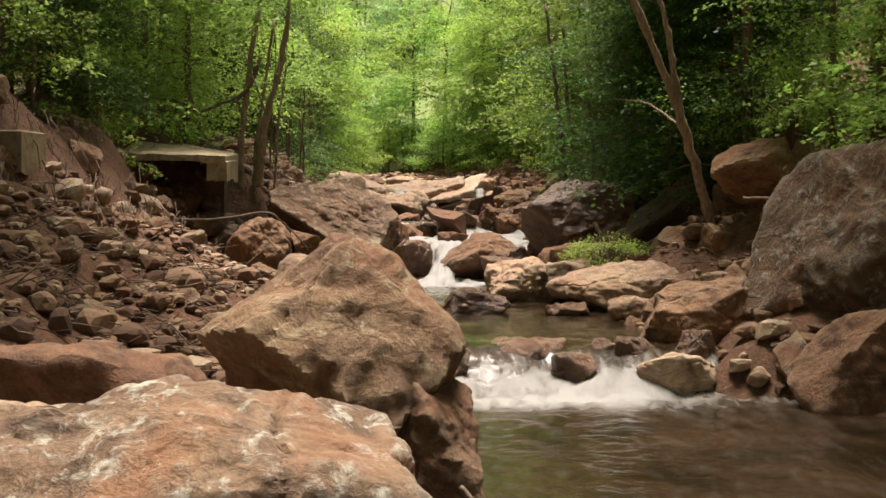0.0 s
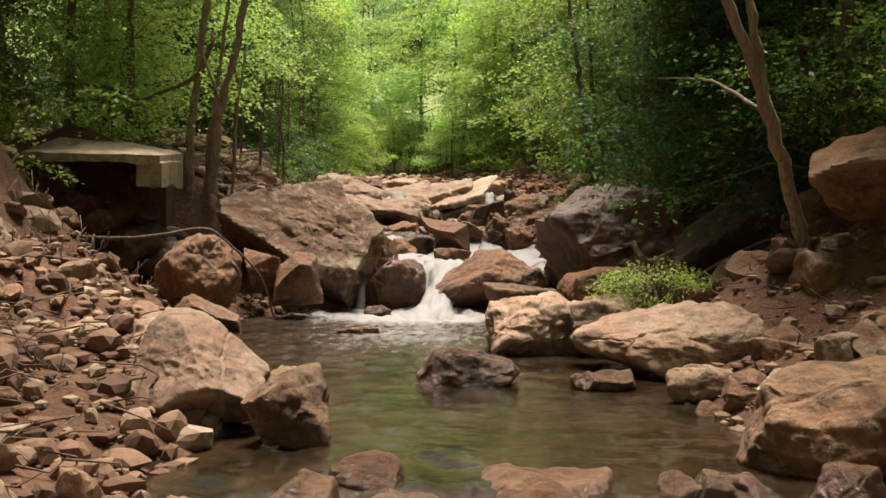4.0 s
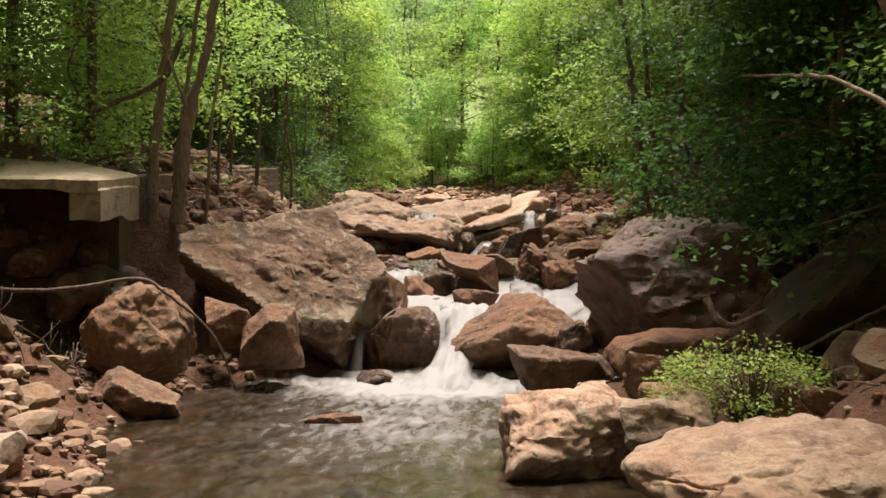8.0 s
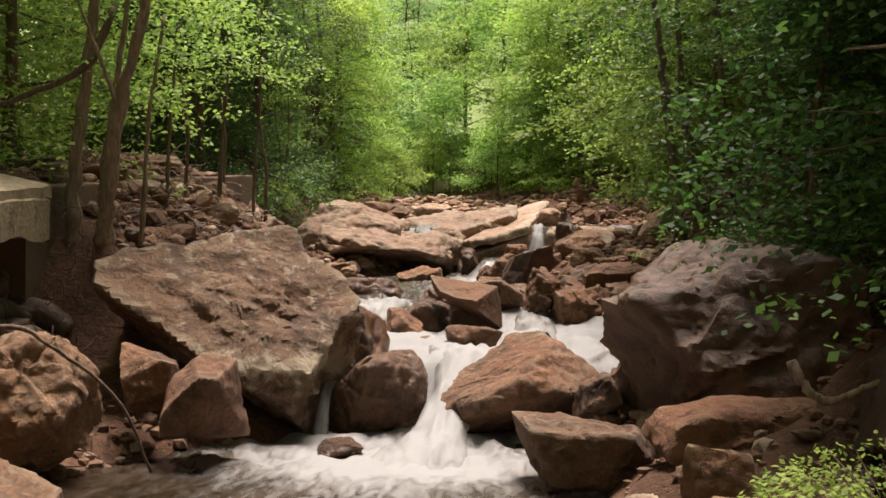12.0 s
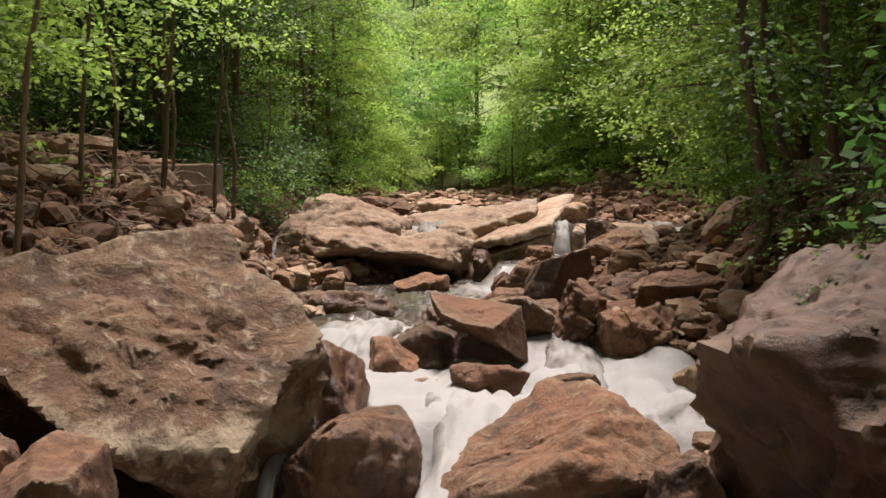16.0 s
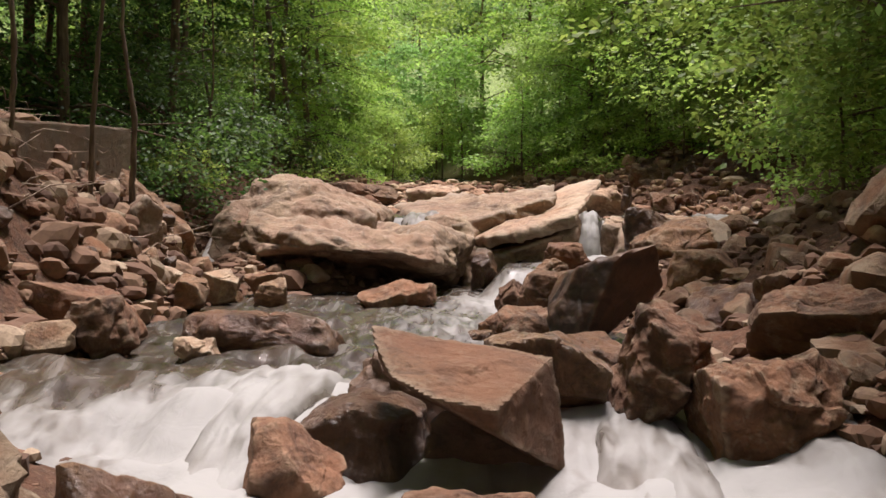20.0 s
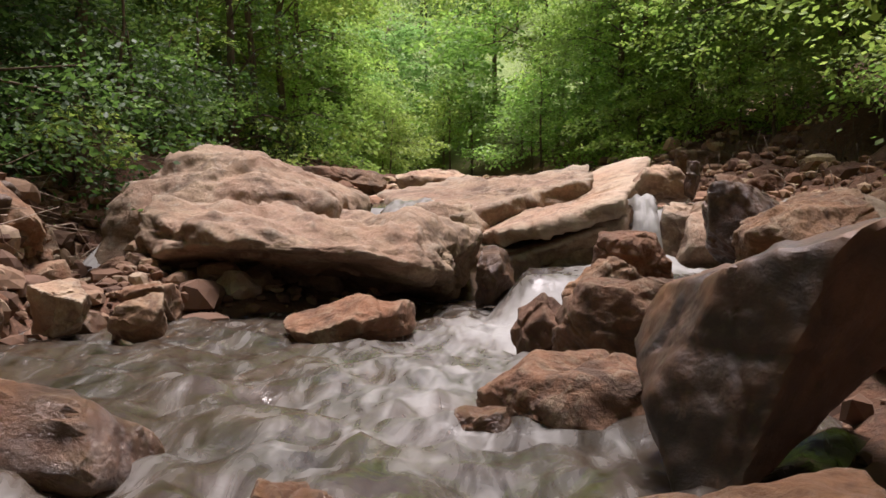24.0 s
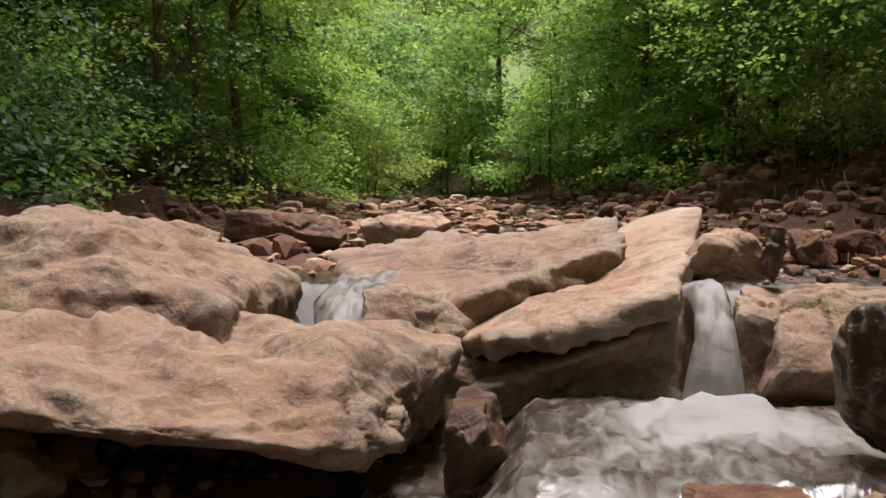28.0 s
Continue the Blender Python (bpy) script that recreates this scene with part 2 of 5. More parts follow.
def earth_material():
    m, nodes, links, bsdf = shader("leaf_litter_and_earth")
    geo = nodes.new("ShaderNodeNewGeometry")

    def noise_at(scale, detail=6.0, distortion=0.0):
        n = node(nodes, "ShaderNodeTexNoise", Scale=scale, Detail=detail, Distortion=distortion, Roughness=0.65)
        links.new(geo.outputs["Position"], n.inputs["Vector"])
        return n.outputs[0]

    c = ramp(nodes, links, noise_at(0.7, 6, 0.5), [(0.35, (0.12, 0.05, 0.024)), (0.65, (0.18, 0.085, 0.043))])
    c = mixed(nodes, links, ramp(nodes, links, noise_at(6, 8, 1.0), [(0.4, (0.0,)), (0.7, (0.8,))]), c, (0.04, 0.024, 0.015))
    c = mixed(nodes, links, ramp(nodes, links, noise_at(24, 6, 0.8), [(0.55, (0.0,)), (0.66, (0.7,))]), c, (0.22, 0.145, 0.085))
    split = nodes.new("ShaderNodeSeparateXYZ")
    links.new(geo.outputs["Position"], split.inputs[0])
    up = nodes.new("ShaderNodeMapRange")
    up.inputs[1].default_value, up.inputs[2].default_value = 60.0, 68.0
    links.new(split.outputs[1], up.inputs[0])
    grown_over = mixed(nodes, links, noise_at(1.5, 8), (0.09, 0.14, 0.035), (0.3, 0.38, 0.12))
    c = mixed(nodes, links, up.outputs[0], c, grown_over)
    links.new(c, bsdf.inputs["Base Color"])
    bsdf.inputs["Roughness"].default_value = 0.95
    b = node(nodes, "ShaderNodeBump", Strength=0.8, Distance=0.08)
    links.new(noise_at(16, 10, 0.6), b.inputs["Height"])
    links.new(b.outputs[0], bsdf.inputs["Normal"])
    return m


EARTH = earth_material()


def bark_material(name, light, dark):
    m, nodes, links, bsdf = shader(name)
    geo = nodes.new("ShaderNodeNewGeometry")
    scale = nodes.new("ShaderNodeVectorMath")
    scale.operation = "MULTIPLY"
    scale.inputs[1].default_value = (1, 1, 0.18)
    links.new(geo.outputs["Position"], scale.inputs[0])
    n = node(nodes, "ShaderNodeTexNoise", Scale=26.0, Detail=8.0, Distortion=0.6)
    links.new(scale.outputs[0], n.inputs["Vector"])
    big = node(nodes, "ShaderNodeTexNoise", Scale=2.4, Detail=4.0)
    links.new(geo.outputs["Position"], big.inputs["Vector"])
    c = ramp(nodes, links, n.outputs[0], [(0.35, dark), (0.65, light)])
    c = mixed(nodes, links, ramp(nodes, links, big.outputs[0], [(0.45, (0.0,)), (0.65, (0.6,))]), c, dark)
    links.new(c, bsdf.inputs["Base Color"])
    bsdf.inputs["Roughness"].default_value = 0.9
    b = node(nodes, "ShaderNodeBump", Strength=0.6, Distance=0.02)
    links.new(n.outputs[0], b.inputs["Height"])
    links.new(b.outputs[0], bsdf.inputs["Normal"])
    return m


BARK = bark_material("brown_bark", (0.2, 0.14, 0.095), (0.085, 0.055, 0.036))
PALE_BARK = bark_material("pale_bark", (0.36, 0.27, 0.19), (0.18, 0.12, 0.08))
DEAD_WOOD = bark_material("bleached_dead_wood", (0.42, 0.33, 0.25), (0.2, 0.13, 0.09))


def leaf_material(name, one, two, third):
    m, nodes, links, bsdf = shader(name)
    geo = nodes.new("ShaderNodeNewGeometry")
    info = nodes.new("ShaderNodeObjectInfo")
    c = ramp(nodes, links, geo.outputs["Random Per Island"], [(0.0, one), (0.55, two), (1.0, third)])
    big = node(nodes, "ShaderNodeTexNoise", Scale=0.55, Detail=3.0)
    links.new(geo.outputs["Position"], big.inputs["Vector"])
    hue = nodes.new("ShaderNodeHueSaturation")
    val = nodes.new("ShaderNodeMapRange")
    val.inputs[1].default_value, val.inputs[2].default_value = 0.3, 0.7
    val.inputs[3].default_value, val.inputs[4].default_value = 0.7, 1.3
    links.new(big.outputs[0], val.inputs[0])
    links.new(val.outputs[0], hue.inputs["Value"])
    tone = nodes.new("ShaderNodeMapRange")
    tone.inputs[3].default_value, tone.inputs[4].default_value = 0.475, 0.515
    links.new(info.outputs["Random"], tone.inputs[0])
    links.new(tone.outputs[0], hue.inputs["Hue"])
    links.new(c, hue.inputs["Color"])
    links.new(hue.outputs[0], bsdf.inputs["Base Color"])
    bsdf.inputs["Roughness"].default_value = 0.55
    glow = nodes.new("ShaderNodeBsdfTranslucent")
    links.new(hue.outputs[0], glow.inputs[0])
    mix = nodes.new("ShaderNodeMixShader")
    mix.inputs[0].default_value = 0.55
    links.new(bsdf.outputs[0], mix.inputs[1])
    links.new(glow.outputs[0], mix.inputs[2])
    links.new(mix.outputs[0], nodes["Material Output"].inputs[0])
    return m


LEAF = leaf_material("spring_leaves", (0.17, 0.29, 0.045), (0.27, 0.43, 0.08), (0.4, 0.56, 0.13))
# shade and valley light are put into these three copies of the leaf colour
LEAF_SHADE = leaf_material("shade_dark_leaves", (0.032, 0.078, 0.016), (0.062, 0.138, 0.026), (0.13, 0.24, 0.05))
LEAF_LIT = leaf_material("lit_bright_leaves", (0.24, 0.4, 0.06), (0.36, 0.54, 0.1), (0.48, 0.65, 0.16))
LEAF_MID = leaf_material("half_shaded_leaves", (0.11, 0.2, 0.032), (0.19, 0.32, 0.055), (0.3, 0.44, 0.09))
# distance haze is painted into the far leaves as paler greens
LEAF_FAR_HAZE = leaf_material("haze_paled_leaves", (0.2, 0.35, 0.08), (0.3, 0.47, 0.13), (0.42, 0.58, 0.21))
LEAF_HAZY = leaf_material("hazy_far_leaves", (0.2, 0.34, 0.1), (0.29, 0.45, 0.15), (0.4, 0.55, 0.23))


def water_material():
    m, nodes, links, bsdf = shader("stream_water")
    geo = nodes.new("ShaderNodeNewGeometry")
    foam = nodes.new("ShaderNodeAttribute")
    foam.attribute_name = "foam"
    flow = nodes.new("ShaderNodeVectorMath")
    flow.operation = "MULTIPLY"
    flow.inputs[1].default_value = (1.0, 0.32, 0.32)
    links.new(geo.outputs["Position"], flow.inputs[0])

    def noise_at(scale, detail, source, distortion=0.5):
        n = node(nodes, "ShaderNodeTexNoise", Scale=scale, Detail=detail, Distortion=distortion)
        links.new(source, n.inputs["Vector"])
        return n.outputs[0]

    bed = ramp(nodes, links, noise_at(1.6, 6, geo.outputs["Position"]), [(0.35, (0.045, 0.033, 0.016)), (0.7, (0.13, 0.08, 0.042))])
    streak = noise_at(9.0, 9, flow.outputs[0], 0.6)
    total = nodes.new("ShaderNodeMath")
    total.operation = "MULTIPLY_ADD"
    links.new(streak, total.inputs[0])
    total.inputs[1].default_value = 1.1
    plus = nodes.new("ShaderNodeMath")
    plus.operation = "ADD"
    links.new(foam.outputs["Fac"], plus.inputs[0])
    plus.inputs[1].default_value = -0.55
    links.new(plus.outputs[0], total.inputs[2])
    white = ramp(nodes, links, total.outputs[0], [(0.05, (0.0,)), (0.35, (0.18,)), (0.7, (0.7,)), (1.1 / 1.15, (1.0,))])
    links.new(mixed(nodes, links, white, bed, (0.45, 0.44, 0.42)), bsdf.inputs["Base Color"])
    rough = nodes.new("ShaderNodeMapRange")
    rough.inputs[3].default_value, rough.inputs[4].default_value = 0.07, 0.7
    links.new(white, rough.inputs[0])
    links.new(rough.outputs[0], bsdf.inputs["Roughness"])
    bsdf.inputs["IOR"].default_value = 1.33
    clear = nodes.new("ShaderNodeMapRange")
    clear.inputs[3].default_value, clear.inputs[4].default_value = 0.72, 0.0
    links.new(white, clear.inputs[0])
    links.new(clear.outputs[0], bsdf.inputs["Transmission Weight"])
    milk = nodes.new("ShaderNodeBsdfTranslucent")
    milk.inputs[0].default_value = (0.62, 0.605, 0.58, 1)
    share = nodes.new("ShaderNodeMath")
    share.operation = "MULTIPLY"
    links.new(white, share.inputs[0])
    share.inputs[1].default_value = 0.4
    both = nodes.new("ShaderNodeMixShader")
    links.new(share.outputs[0], both.inputs[0])
    links.new(bsdf.outputs[0], both.inputs[1])
    links.new(milk.outputs[0], both.inputs[2])
    links.new(both.outputs[0], nodes["Material Output"].inputs[0])
    b = node(nodes, "ShaderNodeBump", Strength=0.32, Distance=0.05)
    links.new(noise_at(6.0, 7, geo.outputs["Position"], 0.8), b.inputs["Height"])
    links.new(b.outputs[0], bsdf.inputs["Normal"])
    return m


WATER = water_material()


# ---- the stream and its valley ----
STAGES_Y = (-40, 9.9, 10.6, 23.6, 23.9, 24.3, 25.2, 26.0, 26.6, 27.1, 28.0, 34.3, 38.9, 39.6, 40.4, 60.0, 75.0, 400.0)
STAGES_Z = (0.2, 0.2, 0.55, 0.55, 0.8, 1.3, 1.4, 1.5, 1.68, 1.74, 1.77, 1.86, 1.92, 3.0, 3.1, 4.75, 6.5, 60.0)
EDGE_Y = (-40, 0, 6, 9.5, 10.2, 11, 13, 16, 19, 21.5, 23, 24.5, 26, 28, 31, 34, 36, 37.5, 39, 45, 58, 75, 400)
EDGE_L = (0.3, 0.3, -0.1, -0.6, -0.7, -0.9, -1.3, -1.8, -3.0, -3.0, -1.6, -1.6, -2.0, -3.4, -3.6, -3.2, -1.2, -0.4, -2.0, -2.8, -5.0, -14, -60)
EDGE_R = (5.0, 5.0, 4.2, 3.2, 2.35, 2.4, 2.5, 1.9, 1.5, 1.3, 1.0, 2.1, 2.0, 1.0, 0.8, 0.7, 1.3, 2.0, 3.0, 2.2, -1.2, -10, -56)


def level(y):
    return np.interp(y, STAGES_Y, STAGES_Z)


def soft_level(y):
    return sum(level(y + d) for d in (-1.2, -0.4, 0.4, 1.2)) / 4


def ground(x, y):
    """Height of the bare ground."""
    x, y = np.asarray(x, float), np.asarray(y, float)
    left = np.interp(y, EDGE_Y, EDGE_L) - x
    right = x - np.interp(y, EDGE_Y, EDGE_R)
    d = np.maximum(left, right)
    run_l = np.interp(left, (-1.5, 0, 0.5, 2.6, 3.6, 7, 16, 60, 300), (-0.42, -0.15, 0.1, 0.55, 1.05, 1.9, 4.4, 34, 140))
    run_r = np.interp(right, (-1.5, 0, 0.5, 1.8, 3.2, 7, 16, 60, 300), (-0.42, -0.15, 0.15, 0.6, 1.5, 2.3, 5.4, 36, 140))
    tall = np.interp(y, (7, 10, 14, 24, 34, 40, 60), (0.45, 1.0, 1.3, 1.15, 0.95, 0.6, 0.7))
    run = np.where(left > right, run_l, run_r)
    z = soft_level(y) + np.where((run > 0) & (run < 6), run * (1 + (tall - 1) * np.clip(1.2 - run / 6, 0, 1)), run)
    terrace = np.clip((-5.05 - x) / 0.3, 0, 1) * np.clip((y - 22.5) / 0.4, 0, 1) * np.clip((35.5 - y) / 1.5, 0, 1) * np.clip((x + 11) / 2, 0, 1)
    slip = x - np.interp(y, (30, 35, 38), (0, -0.65, -1.2))
    upper = np.interp(slip, (-5.2, -4.6, -4.2, -3.8, -3.4, -2.4), (3.4, 3.2, 2.88, 2.4, 1.95, 0.8)) + 0.02 * (y - 28)
    z = z + np.clip((y - 23.4) / 1.0, 0, 1) * np.clip((37.5 - y) / 2.0, 0, 1) * np.clip((x + 12) / 3, 0, 1) * (np.maximum(z, upper) - z)
    z = z - 0.4 * np.exp(-((x + 4.25 + 0.2 * (y - 35)) / 0.35) ** 2) * np.clip((y - 34) / 1.5, 0, 1) * np.clip((39 - y) / 1.5, 0, 1)
    lower = np.interp(x, (-8, -6.8, -6.2, -5.6, -5.0, -4.0, -3.0, -2.2), (4.2, 3.6, 3.1, 2.3, 1.6, 1.2, 0.4, -0.6)) + 0.03 * (y - 15)
    z = z + np.clip((y - 7.5) / 2.5, 0, 1) * np.clip((20.3 - y) / 1.2, 0, 1) * np.clip((x + 12) / 3, 0, 1) * (np.maximum(z, lower) - z)
    z = z * (1 - terrace) + (3.1 + 0.0725 * (y - 21.6) + 0.1 * np.clip(-5.4 - x, 0, 4)) * terrace
    p = np.stack([x.ravel() * 0.55, y.ravel() * 0.55, np.zeros(x.size)], 1)
    q = p * np.array([5.5, 5.5, 1])
    rough = layers(p, 3, 5).reshape(x.shape) * 0.22 * np.clip(d * 0.5 + 0.6, 0.3, 2.5) + layers(q, 2, 9).reshape(x.shape) * 0.05
    z = z - 0.75 * np.clip((-4.3 - x) / 0.5, 0, 1) * np.clip((x + 7.5) / 0.8, 0, 1) * np.clip((y - 19.5) / 1.2, 0, 1) * np.clip((23.6 - y) / 0.8, 0, 1)
    end = np.maximum(0, y - 66) * 0.22
    return z + rough + end


def spread(lo, hi, step, far_lo, far_hi, grow=1.09):
    core = list(np.arange(lo, hi + 1e-6, step))
    s, v = step, core[-1]
    while v < far_hi:
        s *= grow
        v += s
        core.append(v)
    s, v = step, lo
    while v > far_lo:
        s *= grow
        v -= s
        core.insert(0, v)
    return np.array(core)


def sheet(xs, ys, z):
    verts = np.stack([np.repeat(xs[None], len(ys), 0).ravel(), np.repeat(ys[:, None], len(xs), 1).ravel(), z.ravel()], 1)
    i, j = np.meshgrid(np.arange(len(xs) - 1), np.arange(len(ys) - 1))
    a = (j * len(xs) + i).ravel()
    return verts, np.stack([a, a + 1, a + 1 + len(xs), a + len(xs)], 1)


gx = spread(-8, 8, 0.17, -300, 300)
gy = spread(-2, 46, 0.17, -60, 420)
GX, GY = np.meshgrid(gx, gy)
tagged(new("ground", mesh_of("ground", *sheet(gx, gy, ground(GX, GY)), EARTH)), "brown earth and leaf litter of the valley sides and stream bed", "ground", kind="structure")

wx = np.arange(-6.5, 7.0, 0.08)
wy = np.concatenate([np.arange(-12, 8, 0.25), np.arange(8, 40, 0.075), np.arange(40, 66, 0.3)])
WX, WY = np.meshgrid(wx, wy)


def on_plan(fx, fy, seed, octaves=3):
    return layers(np.stack([WX.ravel() * fx, WY.ravel() * fy, WX.ravel() * 0], 1), octaves, seed).reshape(WX.shape)


def rise(y):
    return np.clip((level(y + 0.12) - level(y - 0.12)) / 0.24, 0, 1.2)


bend = on_plan(1.1, 0.2, 3, 1) * 0.3
rush = np.interp(WY, (0, 9.0, 9.8, 11.2, 12, 21, 22, 27, 36, 38, 40, 60), (0.05, 0.2, 0.8, 0.5, 0.1, 0.15, 1.3, 1.5, 0.9, 0.4, 0.3, 0.5))
basin = np.clip((WX + 0.42) / 0.3, 0, 1) * np.clip((WY + bend - 34.5) / 0.55, 0, 1) * np.clip((38.6 - WY) / 0.3, 0, 1)
mound = np.exp(-((WX - 1.05) / 0.5) ** 2 - ((WY - 37.05) / 0.4) ** 2)
WZ = level(WY + bend) + 0.36 * basin + mound * (0.17 + 0.09 * on_plan(5, 5, 44)) + on_plan(2.6, 1.7, 21) * 0.05 * rush + on_plan(6, 4.5, 33, 2) * (0.008 + 0.024 * rush)


def splash(x, y, rx, ry):
    return np.exp(-((WX - x) / rx) ** 2 - ((WY - y) / ry) ** 2)


spread_foam = sum(rise(WY + bend + d) * w for d, w in ((0.0, 0.75), (0.35, 0.4), (0.8, 0.25), (1.3, 0.15)))
spread_foam = spread_foam + 0.75 * splash(0.3, 34.5, 0.7, 0.4) + 0.45 * splash(0.4, 9.5, 0.9, 0.4) + 0.5 * splash(1.6, 9.6, 0.8, 0.4) + 1.0 * splash(-0.35, 21.8, 1.8, 1.0) + 0.3 * splash(-0.3, 18.6, 1.5, 2.4)
spread_foam = spread_foam + 0.8 * splash(0.2, 24.7, 1.3, 0.7) + 0.7 * splash(1.2, 25.4, 0.8, 0.8) + 0.95 * splash(-1.1, 25.9, 0.6, 0.9) + 0.6 * splash(-0.9, 26.7, 1.0, 0.5) + 0.4 * splash(-0.6, 27.2, 0.8, 0.5) + 0.08 * splash(-0.9, 27.3, 0.9, 1.2) + 0.3 * splash(-0.4, 31.0, 0.7, 2.2) + 0.6 * splash(0.0, 33.6, 0.6, 0.8)
spread_foam = spread_foam + 0.9 * splash(1.05, 36.95, 0.6, 0.7) + 0.4 * splash(2.2, 36.6, 0.9, 0.7) + 0.15 * splash(0.4, 35.4, 1.0, 0.9) + 0.25 * splash(-0.3, 19.5, 1.3, 1.6) + 0.2 * splash(2.5, 41, 1.5, 2)
spread_foam = spread_foam + np.interp(WY, (0, 9, 12, 21, 26, 28, 36, 40, 60), (0.0, 0.06, 0.0, 0.08, 0.32, 0.27, 0.32, 0.1, 0.15))
weir = np.clip(1 - np.abs(WY - 10.0) / 1.6, 0, 1)
spread_foam = spread_foam * (1 - weir * np.clip(0.05 - 0.45 * on_plan(1.5, 0.3, 61, 2), 0, 0.25)) + 0.28 * splash(0.9, 9.7, 1.7, 0.5)


def foamy(me, values):
    me.attributes.new("foam", "FLOAT", "POINT").data.foreach_set("value", np.clip(values, 0, 1.15).ravel())
    return me


tagged(new("stream", foamy(mesh_of("stream", *sheet(wx, wy, WZ), WATER), spread_foam)), "clear shallow stream with white cascades between boulders", "water", kind="structure")


def cascade(label, points, widths, seed, foam=0.85):
    """A ribbon of falling water down points, bulged and ragged."""
    pts = np.asarray(points, float)
    k = np.linspace(0, len(pts) - 1, 46)
    line = np.stack([np.interp(k, range(len(pts)), pts[:, i]) for i in range(3)], 1)
    for _ in range(6):
        line[1:-1] = (line[:-2] + 2 * line[1:-1] + line[2:]) / 4
    wide = np.interp(k, range(len(pts)), widths)
    tan = np.gradient(line[:, :2], axis=0)
    tan /= np.linalg.norm(tan, axis=1)[:, None] + 1e-6
    side = np.stack([tan[:, 1], -tan[:, 0]], 1)
    u = np.linspace(-1, 1, 25)
    x = line[:, 0:1] + side[:, 0:1] * u * wide[:, None] / 2
    y = line[:, 1:2] + side[:, 1:2] * u * wide[:, None] / 2
    z = line[:, 2:3] + 0.025 * (1 - u ** 2) - 0.07 * np.abs(u) ** 6 - 0.01
    q = np.stack([x.ravel() * 12, line[:, 2:3].repeat(25, 1).ravel() * 2.2, y.ravel() * 2.2], 1)
    z = z + layers(q, 3, seed).reshape(z.shape) * 0.04
    y = y + layers(q + 9, 2, seed).reshape(z.shape) * 0.02
    a = (np.arange(45)[:, None] * 25 + np.arange(24)).ravel()
    verts = np.stack([x.ravel(), y.ravel(), z.ravel()], 1)
    me = foamy(mesh_of("cascade", verts, np.stack([a, a + 1, a + 26, a + 25], 1), WATER), foam - 0.35 * np.abs(u)[None, :].repeat(46, 0) ** 3 + 0 * z)
    return tagged(new("cascade", me), label, "waterfall", kind="structure")


cascade("white fall pouring between two boulders into the pool", [(0.3, 24.9, 1.38), (0.26, 24.3, 1.34), (0.12, 23.6, 1.1), (-0.05, 22.9, 0.76), (-0.2, 22.1, 0.58), (-0.25, 21.5, 0.44)], (1.5, 1.0, 0.6, 0.6, 1.0, 1.2), 1, 0.95)
cascade("thin trickle down the side of the round boulder", [(-1.3, 24.0, 1.35), (-1.33, 23.6, 1.25), (-1.36, 23.15, 0.95), (-1.38, 22.95, 0.5)], (0.3, 0.18, 0.14, 0.22), 2, 0.7)
cascade("white fall over the sandstone lip", [(1.2, 39.9, 3.1), (1.19, 38.1, 3.1), (1.18, 37.75, 3.0), (1.17, 37.5, 2.8), (1.14, 37.36, 2.5), (1.12, 37.28, 2.1)], (0.6, 0.32, 0.26, 0.3, 0.42, 0.62), 3, 0.85)
cascade("small fall in the cleft between two great boulders", [(-1.5, 41.0, 3.16), (-1.65, 39.4, 3.1), (-1.7, 38.5, 3.0), (-1.62, 38.1, 2.86), (-1.5, 37.7, 2.5)], (1.1, 0.8, 0.55, 0.5, 0.45), 4, 0.66)
cascade("thin side trickle beside the great boulder", [(-4.75, 38.2, 2.95), (-4.7, 37.2, 2.7), (-4.6, 36.2, 2.35), (-4.35, 35.2, 1.98)], (0.25, 0.28, 0.25, 0.5), 5, 0.8)
cascade("narrow fall beside the dark boulder", [(3.4, 39.9, 3.12), (3.3, 38.2, 3.05), (3.2, 37.5, 2.95), (3.0, 36.9, 2.6), (2.7, 36.4, 2.15)], (0.8, 0.4, 0.3, 0.3, 0.5), 6, 0.7)
cascade("white chute past the wedge-shaped boulder", [(0.9, 27.5, 1.77), (0.95, 26.9, 1.74), (1.0, 26.2, 1.6), (0.98, 25.6, 1.44), (0.85, 24.9, 1.28)], (0.5, 0.5, 0.55, 0.8, 0.9), 7, 0.75)
cascade("white chute over the upper step", [(-1.2, 27.6, 1.79), (-1.25, 27.0, 1.76), (-1.25, 26.4, 1.62), (-1.18, 25.8, 1.43), (-1.0, 25.2, 1.28)], (0.9, 0.7, 0.45, 0.5, 0.6), 8, 0.85)


# ---- boulders ----
BALLS = {}


def ball(sub):
    if sub not in BALLS:
        bm = bmesh.new()
        bmesh.ops.create_icosphere(bm, subdivisions=sub, radius=1.0)
        bm.verts.ensure_lookup_table()
        BALLS[sub] = (np.array([v.co[:] for v in bm.verts]), [tuple(v.index for v in f.verts) for f in bm.faces])
        bm.free()
    return BALLS[sub]


